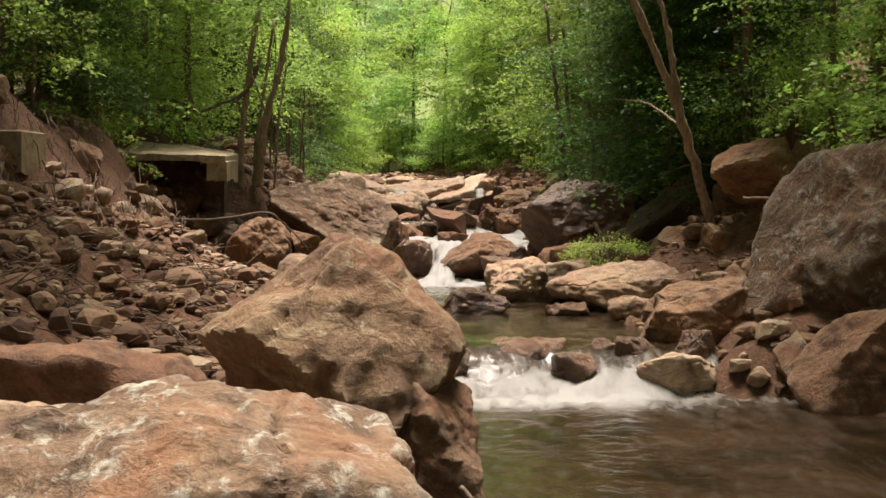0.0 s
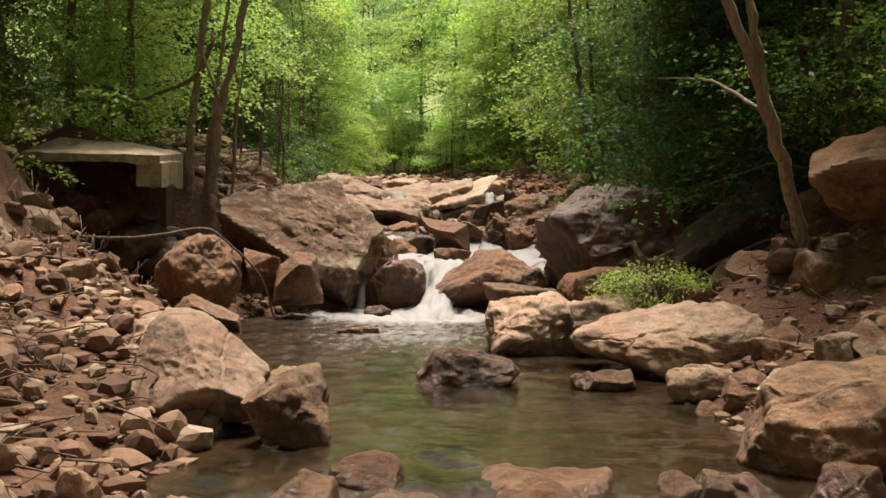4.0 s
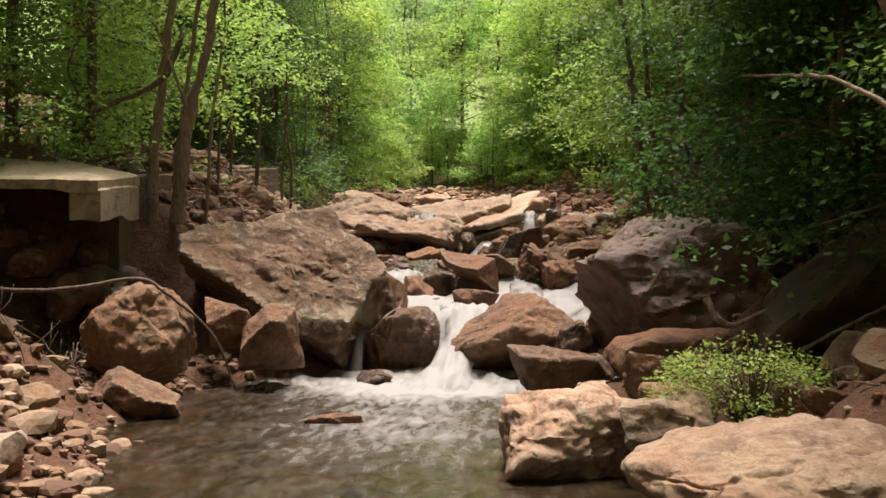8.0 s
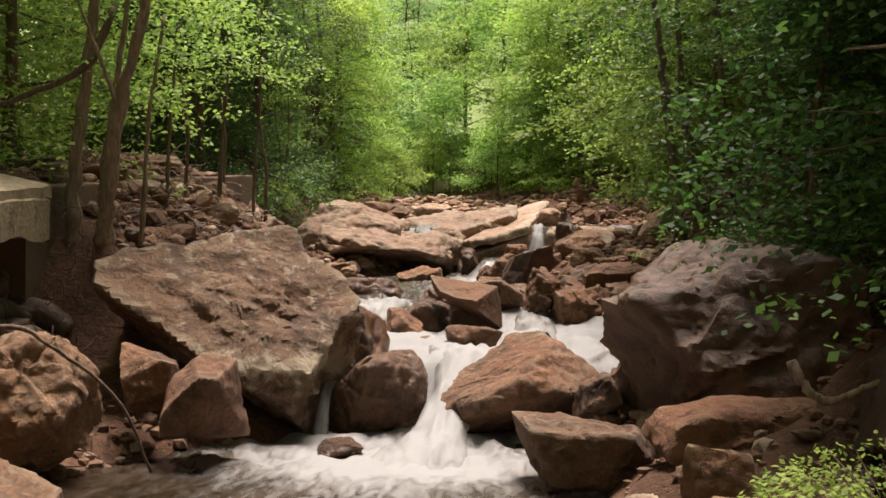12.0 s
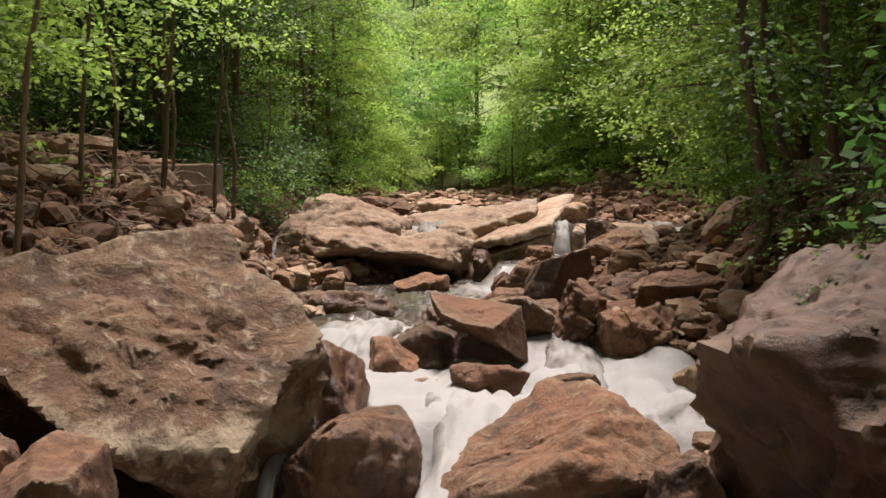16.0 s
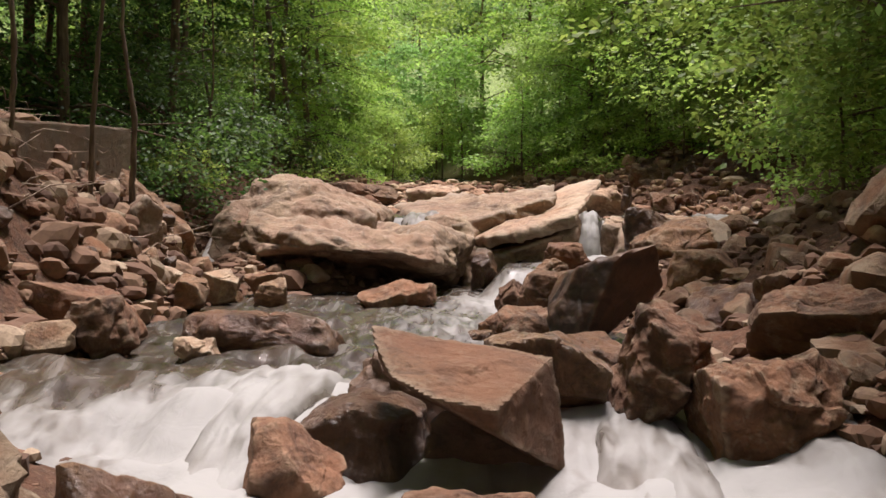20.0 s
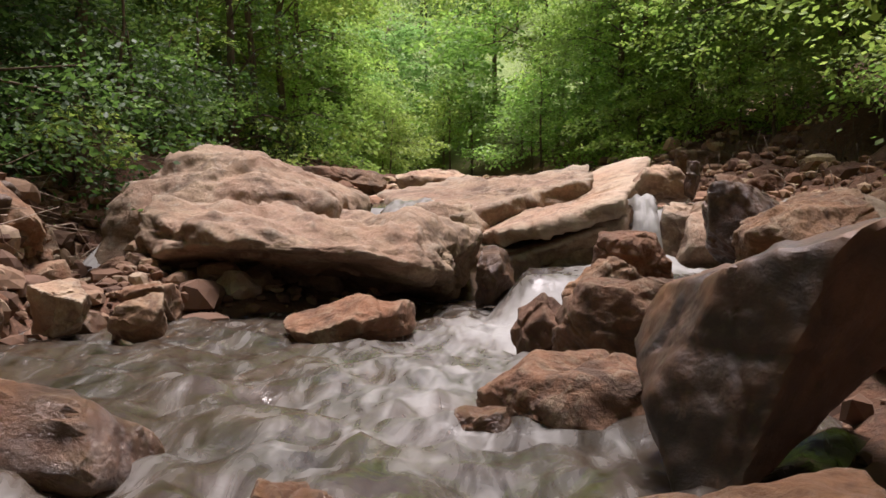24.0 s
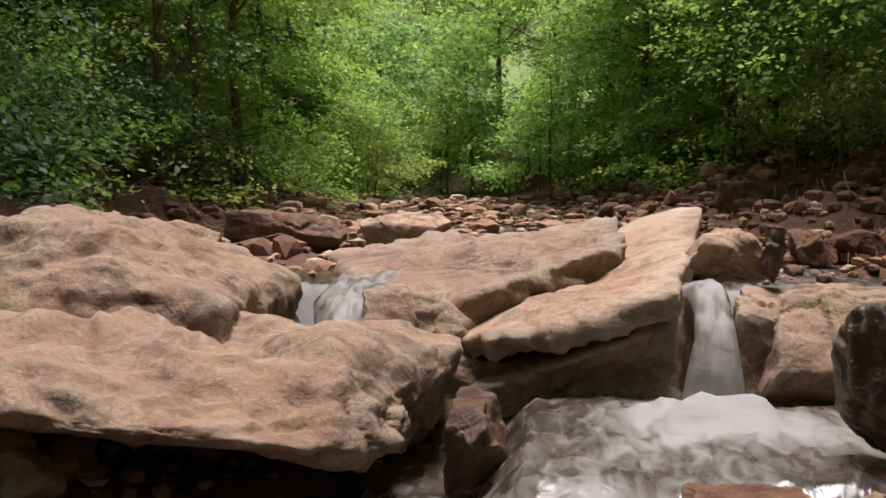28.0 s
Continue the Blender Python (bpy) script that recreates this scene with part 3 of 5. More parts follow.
def facets(p, count, seed):
    """Flat, tilted, abruptly stepped patches over a rock, about -1 to 1."""
    g = np.random.default_rng(seed)
    m = float((p.max(0) - p.min(0)).mean())
    q = p + 0.05 * m * np.stack([grain(p * (4 / m) + 7.7 * k, seed + k) for k in range(3)], 1)
    sites = p[g.integers(0, len(p), count)]
    tilt = g.normal(0, 1, (count, 3)) * (count / 14) ** 0.5 / m
    lift = g.normal(0, 0.35, count) - 1.6 * (tilt * sites).sum(1)
    far = (sites ** 2).sum(1)[None] - 2 * q @ sites.T
    far -= far.min(1)[:, None]
    share = np.exp(-far / (0.022 * m * m / count ** 0.5))
    flat = 1.6 * (q @ tilt.T) + lift[None]
    return np.clip((share * flat).sum(1) / share.sum(1), -1, 1)


def rock_shape(size, seed, sub=6, hard=48, cuts=(), bed=(0.15, 0.1, 1.0), strata=0.5, rough=1.0, chips=11, cracks=3, walls=(), plates=0.5):
    """A rock about the origin that fills size (width, depth, height): facets, bedding steps and worn edges.
    With walls (a point on each flat side and its outward normal, in metres) those alone bound it."""
    rng = np.random.default_rng(seed)
    d, faces = ball(sub)
    size = np.asarray(size, float)
    planes = [(np.array(n, float), float(np.dot(n, q) / np.linalg.norm(n))) for q, n in walls] if walls else [(np.eye(3)[k] * s + rng.normal(0, 0.16, 3), 1.0) for k in range(3) for s in (1, -1)]
    for k in range(0 if walls else chips):
        n = rng.normal(0, 1, 3)
        planes.append((n / np.linalg.norm(n), rng.uniform(0.8, 1.08)))
    for nx, ny, nz, h in cuts:
        planes.append((np.array((nx, ny, nz), float), h))
    total = 0
    for n, h in planes:
        n = n / np.linalg.norm(n)
        total = total + np.maximum(d @ n / h, 0) ** hard
    p = d * total[:, None] ** (-1 / hard)
    if walls:
        size = p.max(0) - p.min(0)
    else:
        p = p * size / 2
    m = float(size.mean())
    off = rng.uniform(-50, 50, 3)
    nrm = d / (size / m)
    nrm /= np.linalg.norm(nrm, axis=1)[:, None]
    b = np.asarray(bed, float) / np.linalg.norm(bed)
    along = (p + 0.03 * m * layers(p * (1.1 / m) + off, 2, seed)[:, None]) @ b
    thick = 0.13 * m ** 0.6
    saw = (along / thick + off[0]) % 1.0
    step = np.where(saw < 0.82, saw * 0.35, 0.29 - (saw - 0.82) * 1.6)
    side = 1 - np.abs(nrm @ b)
    disp = strata * 0.16 * thick * 2 * step * side * (0.6 + 0.7 * grain(p * 2.2 / m + off, seed + 3))
    crease = 0
    for o in range(4):
        crease = crease + 0.55 ** o * (np.abs(grain(p * (1.7 / m * 2 ** o) + off, seed + 5 + o)) - 0.3)
    disp = disp + rough * (0.028 * m ** 0.8 * crease + 0.014 * layers(p * 10 + off, 3, seed + 8))
    disp = disp + rough * (0.034 * m ** 0.85 * facets(p, 18, seed + 40) + 0.016 * m ** 0.75 * facets(p, 80, seed + 41))
    if sub > 5:
        disp = disp + rough * 0.011 * m ** 0.6 * facets(p, 240, seed + 42)
    if plates and sub > 4:
        warp = layers(p * np.array([1.5, 2.4, 3.2]) * (1.6 / m ** 0.7) + off, 4, seed + 50, 0.55) * 4.2
        tread = np.floor(warp) + np.clip((warp % 1.0 - 0.82) / 0.18, 0, 1)
        disp = disp + plates * min(1.0, m / 1.3) * 0.014 * m ** 0.5 * (tread + 0.35 * (warp - tread))
    for k in range(cracks):
        n = rng.normal(0, 1, 3)
        n /= np.linalg.norm(n)
        far = np.abs(p @ n - rng.uniform(-0.3, 0.3) * m + 0.05 * m * layers(p * (2.5 / m) + off, 3, seed + 20 + k))
        where = np.clip(grain(p * (1.6 / m) + off, seed + 30 + k) * 2.2 + 0.4, 0, 1)
        disp = disp - rough * where * 0.024 * m ** 0.7 * np.clip(1 - far / (0.022 * m ** 0.6), 0, 1)
    p = p + nrm * disp[:, None]
    if walls:
        return p, faces
    lo, hi = p.min(0), p.max(0)
    p = (p - (lo + hi) / 2) * (size / (hi - lo))
    return p, faces


def chipped(me, angle=30):
    me.set_sharp_from_angle(angle=radians(angle))
    return me


def boulder(name, label, at, size, seed, material=BROWN, group="", **shape):
    """A rock at the middle of its box."""
    me = mesh_of(name, *rock_shape(size, seed, **shape), material)
    ob = new(name, chipped(me) if len(me.vertices) < 12000 else me)
    ob.location = at
    return tagged(ob, label, "rock", group)


def crag(label, at, walls, seed, material, group="", **shape):
    """A rock about at, bounded by flat sides (point, outward normal) in the world."""
    shape["walls"] = [(np.subtract(q, at), n) for q, n in walls]
    return boulder("boulder", label, at, (1, 1, 1), seed, material, group, **shape)


# lower pool and the left bar
boulder("boulder", "large angular brown boulder with a rust-red face beside the pool", (-0.43, 5.55, 0.94), (1.32, 1.25, 1.54), 11, RUSTY, sub=6, hard=44, chips=2, rough=0.9, cuts=[(-0.47, -0.1, 0.88, 0.79), (0.05, 0.0, 1, 0.93), (0.7, 0.0, 0.72, 0.92), (0.75, -0.1, -0.65, 0.6), (-0.45, -0.55, -0.7, 0.42), (0.1, -0.75, 0.65, 0.72), (0.6, 0.6, 0.3, 0.8)], bed=(0.5, 0.2, 0.8), strata=0.4)
boulder("boulder", "tan angular boulder under the great boulder's overhang", (0.08, 5.2, 0.62), (0.5, 0.7, 1.0), 311, TAN, hard=30, sub=6, cuts=[(0.5, -0.3, 0.8, 0.7)])

boulder("boulder", "rust-red boulder at the pool's edge", (-0.45, 4.8, 0.52), (0.4, 0.45, 0.48), 313, RED, hard=14, sub=5)
boulder("boulder", "broad pale tan boulder with a flat worn top", (-0.82, 4.3, 0.55), (2.0, 1.2, 1.1), 12, LICHEN, sub=6, hard=18, chips=3, cuts=[(0.35, -0.1, 0.9, 0.78), (-0.3, -0.3, 0.9, 0.9)])
boulder("boulder", "rust-red weathered boulder among loose stones", (-1.95, 6.1, 0.72), (1.5, 1.0, 0.75), 13, RED, hard=12, sub=5)
boulder("boulder", "pale whitish boulder with a ridged top", (-1.75, 5.0, 0.62), (0.95, 0.8, 0.65), 14, PALE, sub=5)
boulder("boulder", "tall boulder spotted with pale grey lichen", (4.6, 10.8, 1.35), (2.9, 1.9, 2.75), 15, LICHEN, hard=34, chips=4, cuts=[(-0.85, -0.3, 0.42, 0.62), (-0.6, -0.5, -0.7, 0.75), (0, -0.95, 0.25, 0.85)])
boulder("boulder", "overhanging tan boulder capping the bank", (4.85, 15.5, 2.5), (1.85, 1.5, 1.2), 16, TAN, cuts=[(-0.5, -0.5, -0.8, 0.45), (-0.5, -0.2, 0.8, 0.75)], hard=30, sub=5)
boulder("boulder", "tilted rust-red and cream boulder at the water's edge", (3.75, 9.35, 0.55), (1.3, 0.9, 1.1), 17, RED, cuts=[(-0.7, -0.1, 0.6, 0.5)], bed=(-0.6, 0.1, 0.7), sub=5)
boulder("boulder", "layered striped sandstone block at the pool edge", (2.85, 11.3, 0.75), (1.3, 1.1, 0.95), 18, TAN, strata=1.6, hard=24, bed=(-0.3, -0.2, 0.9), cuts=[(-0.4, -0.3, 0.8, 0.75)])
boulder("boulder", "smooth oval cream boulder lying in shallow water", (2.5, 13.9, 0.7), (0.62, 0.5, 0.34), 19, PALE, hard=6, strata=0, sub=5)
boulder("boulder", "broad flat tan slab of sandstone above the pool", (2.72, 15.7, 0.85), (2.25, 1.6, 0.85), 20, PALE, sub=6, hard=14, cuts=[(-0.6, -0.2, -0.7, 0.8), (-0.3, -0.5, 0.8, 0.8)])
boulder("boulder", "cracked pale jointed boulder standing in the pool", (1.4, 17.4, 0.8), (1.4, 1.3, 0.95), 21, PALE, sub=6, hard=20, cuts=[(-0.6, -0.5, 0.6, 0.85)], rough=1.3)
boulder("boulder", "rounded wet brown boulder in the pool", (0.5, 14.75, 0.66), (1.0, 0.7, 0.5), 22, WET, hard=8, sub=5)
boulder("boulder", "flat wet rock on the lip of the cascade", (0.95, 10.85, 0.42), (0.85, 0.7, 0.42), 23, WET, hard=14, sub=5)
boulder("boulder", "small dark wet rock in the cascade", (1.72, 10.8, 0.42), (0.34, 0.4, 0.4), 24, WET, sub=5)
boulder("boulder", "pale flat-topped boulder below the cascade", (2.3, 10.2, 0.36), (0.78, 0.6, 0.42), 25, PALE, hard=12, sub=5)
boulder("boulder", "wet rock washed by a side chute", (-0.4, 10.1, 0.5), (0.5, 0.7, 0.55), 26, WET, sub=5)
boulder("boulder", "pale tan boulder at the pool's margin", (-0.72, 11.95, 0.76), (0.6, 0.6, 0.62), 27, TAN, sub=5)
boulder("boulder", "tilted pale slab leaning on rubble", (-1.5, 12.3, 0.98), (1.05, 0.9, 0.85), 28, PALE, hard=40, chips=4, cuts=[(0.7, -0.25, 0.6, 0.42), (-0.45, -0.7, 0.45, 0.5)])
boulder("boulder", "pale angular boulder on the stony bar", (-2.65, 13.2, 0.98), (0.66, 0.6, 0.62), 29, PALE, sub=5)
boulder("boulder", "blocky ochre boulder with a split face", (-3.6, 20.6, 1.25), (1.3, 1.1, 1.3), 30, TAN, hard=24, cuts=[(0.3, -0.8, 0.4, 0.8)], rough=1.3)
boulder("boulder", "slanting brown slab at the water's edge", (-3.15, 19.4, 0.74), (0.95, 0.6, 0.62), 31, BROWN, cuts=[(0.55, -0.1, 0.8, 0.4)], sub=5)
boulder("boulder", "split brown boulder half", (-2.85, 21.8, 1.33), (0.7, 0.7, 0.64), 32, BROWN, hard=60, chips=5, rough=0.6, sub=6)
boulder("boulder", "split rust-brown boulder half with a flat face", (-2.28, 21.5, 1.15), (0.86, 0.8, 0.9), 33, RED, hard=60, chips=3, rough=0.6, cuts=[(-0.5, -0.4, 0.6, 0.8), (0.6, -0.5, -0.5, 0.75)], sub=5)
crag("huge brown boulder with a broad flat mottled face", (-2.25, 23.45, 1.6), [((-1.94, 23.6, 2.55), (0.35, -0.655, 0.67)), ((-1.9, 22.4, 1.33), (0.3, -0.93, -0.2)), ((-3.6, 22.5, 2.1), (-0.5, -0.35, -0.8)), ((-0.98, 23.66, 2.04), (0.92, -0.15, -0.3)), ((-1.0, 23.75, 2.04), (0.4, 0.88, 0.25)), ((-2.0, 24.0, 2.8), (-0.42, 0.45, 0.79)), ((-2.3, 24.6, 1.6), (-0.2, 0.97, -0.1)), ((-2.0, 23.0, 0.4), (0, 0, -1)), ((-3.7, 22.5, 2.2), (-0.95, -0.2, 0.1))], 134, MOTTLED, hard=34, bed=(0.62, -0.1, 0.75), strata=2.2, cracks=6, rough=0.45, plates=1.3)
boulder("boulder", "rounded dark wet boulder beside the fall", (-0.76, 23.5, 0.92), (1.08, 1.0, 1.05), 35, WET, hard=9, strata=0.1)
boulder("boulder", "long leaning brown boulder beside the fall", (0.8, 23.5, 1.0), (1.9, 1.6, 1.3), 36, BROWN, sub=6, hard=18, cuts=[(-0.55, -0.2, 0.75, 0.5), (0.3, -0.5, -0.8, 0.55)], bed=(-0.4, 0, 0.8))
# the trees' shade is put into the dark colour of the next two
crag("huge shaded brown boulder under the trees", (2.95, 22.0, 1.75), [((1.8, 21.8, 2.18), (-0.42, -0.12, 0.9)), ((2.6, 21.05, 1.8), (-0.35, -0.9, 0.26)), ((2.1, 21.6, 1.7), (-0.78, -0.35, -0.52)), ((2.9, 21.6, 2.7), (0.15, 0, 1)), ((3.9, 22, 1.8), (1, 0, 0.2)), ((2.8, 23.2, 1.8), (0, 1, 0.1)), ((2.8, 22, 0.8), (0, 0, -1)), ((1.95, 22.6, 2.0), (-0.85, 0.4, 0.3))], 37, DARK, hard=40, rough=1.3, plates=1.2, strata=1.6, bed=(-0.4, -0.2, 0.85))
boulder("boulder", "huge boulder coloured dark for its deep shade", (4.3, 19.3, 1.95), (2.3, 1.6, 1.9), 38, DARK, rough=1.5, cuts=[(-0.6, -0.2, 0.7, 0.7)], sub=5)
boulder("boulder", "long rust-brown slab wedged under boulders", (2.58, 20.4, 1.18), (1.5, 0.9, 0.6), 39, RED, hard=18, sub=5)
boulder("boulder", "rounded brown block at the pool's head", (1.38, 21.0, 0.86), (1.3, 0.9, 0.62), 40, BROWN, hard=14, sub=5)
boulder("boulder", "small upright brown stone between boulders", (1.6, 22.7, 1.05), (0.5, 0.5, 0.6), 41, BROWN, sub=5)
boulder("boulder", "angular tan boulder beside a green shrub", (2.15, 18.9, 1.05), (0.52, 0.5, 0.65), 42, TAN, sub=5)
# the steps above the pool
boulder("boulder", "wet rust-red rock splitting the rapid", (-0.77, 25.75, 1.5), (0.52, 0.5, 0.6), 43, RED, cuts=[(0.6, -0.2, 0.7, 0.5)], sub=5)
boulder("boulder", "dark wet rock in the rapid", (-0.5, 26.3, 1.6), (0.72, 0.6, 0.55), 44, WET, sub=5)
crag("wedge-shaped boulder with a flat pale top and dark underside", (0.0, 25.85, 1.93), [((0.0, 25.85, 2.06), (0.1, -0.3, 0.94)), ((0.0, 25.5, 1.95), (-0.15, -0.9, -0.42)), ((0.32, 25.7, 1.9), (0.9, -0.42, 0.05)), ((-0.36, 25.9, 2.1), (-0.93, -0.2, -0.3)), ((0, 26.2, 1.9), (0.1, 0.98, 0.15)), ((0.38, 25.85, 1.64), (-0.45, -0.2, -0.87))], 45, BROWN, hard=60, rough=0.4, strata=0.3, cracks=1)
# the wedge's shadow is put into the dark colour of these two rocks
boulder("boulder", "rock in the cavity under the wedge, coloured dark for shadow", (0.15, 26.45, 1.5), (0.7, 0.6, 0.6), 345, DARK, sub=5)
boulder("boulder", "rock under the wedge coloured dark for its shadow", (-0.25, 26.75, 1.72), (0.9, 0.6, 0.66), 346, DARK, sub=5)
boulder("boulder", "dark angular rock behind the wedge boulder", (0.45, 27.0, 1.9), (0.75, 0.7, 0.5), 46, WET, sub=5)
boulder("boulder", "brown rock below the wedge in white water", (0.2, 25.2, 1.42), (0.75, 0.5, 0.4), 47, RED, sub=5)
boulder("boulder", "dark wet rock parting the white water", (0.95, 24.9, 1.42), (0.5, 0.45, 0.36), 48, WET, sub=5)
crag("tilted brown boulder with a smooth dark face", (0.88, 29.3, 2.12), [((0.55, 29.0, 2.1), (-0.6, -0.78, 0.15)), ((1.0, 28.93, 2.15), (0.6, -0.72, -0.3)), ((0.9, 29.1, 2.52), (-0.3, 0.05, 0.95)), ((0.5, 29.1, 2.1), (-0.88, -0.1, 0.42)), ((0.5, 29.2, 2.0), (-0.9, 0.1, -0.3)), ((1.32, 29.3, 2.35), (0.9, 0.2, 0.3)), ((0.95, 29.1, 1.96), (0.65, -0.1, -0.75)), ((0.9, 29.75, 2.1), (0, 1, 0.1)), ((0.7, 29.2, 1.6), (0, 0, -1))], 49, STAINED, hard=60, rough=0.5, strata=0.2, cracks=1, plates=0.3)
boulder("boulder", "low flat brown boulder with a dark wet base", (-1.85, 29.2, 1.84), (1.35, 0.8, 0.46), 50, WET, hard=20, sub=5)
boulder("boulder", "low pointed brown rock in the rapid", (-1.3, 33.1, 1.95), (0.95, 0.7, 0.45), 51, BROWN, cuts=[(-0.5, -0.4, 0.7, 0.5)], sub=5)
hump = rock_shape((2.7, 2.8, 1.85), 52, sub=6, hard=14, chips=1, cuts=[(0.51, -0.05, 0.86, 0.76), (-0.8, 0.0, 0.6, 1.0), (0.0, -0.7, 0.7, 0.88)], bed=(0.2, 0.15, 0.95), strata=1.1, rough=0.95, plates=1.1)
shelf = rock_shape((3.65, 3.3, 1.1), 152, sub=6, hard=16, chips=1, cuts=[(0.08, -0.5, 0.86, 0.86), (0.0, -0.55, -0.84, 0.5), (0.75, -0.3, 0.2, 0.95), (-0.7, -0.7, 0.0, 0.9)], bed=(0.12, 0.1, 1.0), strata=3.6, rough=1.15, plates=1.4)
shelf[0][:, 2] -= 0.05 * shelf[0][:, 0]
whale = tagged(new("boulder", mesh_of("boulder", *joined([(hump[0] + np.array([-3.35, 37.55, 2.76]), hump[1]), (shelf[0] + np.array([-2.45, 36.35, 2.44]), shelf[1])]), PALE)), "enormous smooth whale-backed boulder with a dark undercut", "rock")
ledge = tagged(new("rock_ledge"), "broad layered sandstone ledge above the fall", "rock")
LAYERS = (
    (53, (-0.5, 39.6, 3.1), [((-1.81, 39.6, 3.1), (-0.13, -0.2, 0.97)), ((-1.29, 38.2, 2.8), (-0.22, -0.9, -0.32)), ((-0.35, 38.65, 3.0), (0.66, -0.74, 0.1)), ((0.72, 39.6, 3.2), (1, 0.05, 0)), ((-1.9, 39.5, 2.9), (-0.92, -0.3, 0)), ((-0.5, 41.2, 3), (0, 1, 0)), ((-1.81, 39.6, 2.72), (0.13, 0.2, -0.97))]),
    (153, (-0.1, 39.2, 2.89), [((-0.24, 38.0, 2.78), (-0.26, -0.16, 0.95)), ((-0.1, 37.66, 2.66), (-0.15, -0.93, -0.32)), ((0.7, 37.85, 2.8), (0.35, -0.9, -0.25)), ((1.07, 38.4, 2.8), (0.98, -0.15, 0)), ((-1.25, 39.0, 2.5), (-0.85, -0.5, 0)), ((0, 41.2, 2.5), (0, 1, 0)), ((-0.24, 38.0, 2.52), (0.26, 0.16, -0.95))]),
    (154, (0.05, 38.7, 2.55), [((0.11, 37.8, 2.5), (-0.27, -0.2, 0.94)), ((-0.3, 37.78, 2.4), (-0.35, -0.9, -0.25)), ((0.6, 38.1, 2.5), (0.3, -0.9, -0.3)), ((1.02, 38.3, 2.5), (0.98, -0.15, 0)), ((-1.0, 38.4, 2.3), (-0.8, -0.6, 0)), ((0, 41, 2.4), (0, 1, 0)), ((0.11, 37.8, 2.24), (0.27, 0.2, -0.94))]),
    (155, (0.1, 38.6, 2.1), [((0.44, 37.95, 2.3), (-0.05, -0.92, 0.36)), ((0, 38, 2.6), (-0.2, 0, 0.97)), ((1.0, 38, 2.2), (0.97, -0.2, 0.1)), ((-0.7, 37.8, 2.1), (-0.7, -0.7, 0.1)), ((0, 40, 2.1), (0, 1, 0)), ((0, 38.6, 1.6), (0, 0, -1))]),
)
for seed, at, sides in LAYERS:
    layer = part("layer", mesh_of("layer", *rock_shape((1, 1, 1), seed, hard=40, strata=1.6, rough=0.9, cracks=4, plates=1.1, bed=(-0.2, -0.2, 0.95), walls=[(np.subtract(q, at), n) for q, n in sides]), PALE), ledge)
    layer.location = at
boulder("boulder", "smooth sandstone slab wetted by the fall", (2.28, 38.55, 2.46), (1.98, 2.0, 1.3), 54, PALE, hard=30, chips=4, cuts=[(0, -0.75, 0.5, 0.85), (0, -0.1, 1, 0.9)], strata=0.3)
boulder("boulder", "pale sill of rock under the falling water", (1.72, 38.45, 2.5), (0.82, 1.4, 1.16), 355, PALE, hard=40, chips=2, sub=5)
boulder("boulder", "pale rock filling the cleft beside the ledge", (-1.05, 38.5, 2.65), (1.1, 1.6, 0.85), 55, PALE, sub=5)

WEIR = "small dark wet rock breaking the low cascade"
for seed, at, size in ((361, (0.1, 10.45, 0.4), (0.5, 0.5, 0.4)), (363, (1.35, 10.3, 0.36), (0.45, 0.4, 0.4)), (364, (2.0, 10.75, 0.46), (0.5, 0.5, 0.42)), (365, (-0.1, 10.95, 0.5), (0.45, 0.5, 0.4)), (367, (2.65, 10.6, 0.5), (0.5, 0.45, 0.5))):
    boulder("boulder", WEIR, at, size, seed, WET, "weir rocks", hard=18, sub=5)

# loose boulders of the right bank below the pool
RUBBLE = "angular sandstone boulder among the rubble"
boulder("boulder", "upright rust-brown stone at a tree's foot", (3.95, 16.3, 1.55), (0.46, 0.5, 0.8), 61, RED, "bank boulders", sub=5)
boulder("boulder", "tan boulder with a pointed top on the bank", (4.2, 15.6, 1.35), (0.75, 0.7, 0.95), 62, TAN, "bank boulders", sub=5)
boulder("boulder", RUBBLE, (5.3, 14.4, 1.5), (0.9, 0.8, 0.8), 63, BROWN, "bank boulders", sub=5)
boulder("boulder", RUBBLE, (3.9, 13.6, 1.2), (0.5, 0.5, 0.4), 64, TAN, "bank boulders", sub=5)
boulder("boulder", "pale upright block beside the striped block", (3.44, 13.2, 0.98), (0.42, 0.4, 0.5), 65, PALE, "bank boulders", sub=5)
boulder("boulder", RUBBLE, (3.19, 13.95, 0.92), (0.5, 0.4, 0.36), 66, TAN, "bank boulders", sub=5)
boulder("boulder", "flat brown stone at the water's edge", (2.76, 13.2, 0.68), (0.48, 0.4, 0.34), 67, BROWN, "bank boulders", sub=5)
boulder("boulder", "long rust-red stone behind the flat slab", (3.19, 16.9, 1.15), (0.8, 0.5, 0.42), 68, RED, "bank boulders", sub=5)
boulder("boulder", RUBBLE, (2.3, 18.0, 1.0), (0.7, 0.5, 0.4), 69, TAN, "bank boulders", sub=5)
boulder("boulder", "pale flat stone beside the cracked boulder", (2.05, 17.0, 0.98), (0.8, 0.6, 0.55), 70, PALE, "bank boulders", sub=5)
boulder("boulder", "small pale knob of stone on the cracked boulder", (1.5, 18.1, 1.02), (0.3, 0.3, 0.34), 71, PALE, "bank boulders", sub=5)
boulder("boulder", "low wet stone awash at the slab's foot", (1.74, 14.45, 0.62), (0.6, 0.45, 0.24), 72, WET, "pool stones", sub=5)
boulder("boulder", RUBBLE, (4.3, 12.6, 1.0), (0.9, 0.7, 0.8), 73, RED, "bank boulders", sub=5)
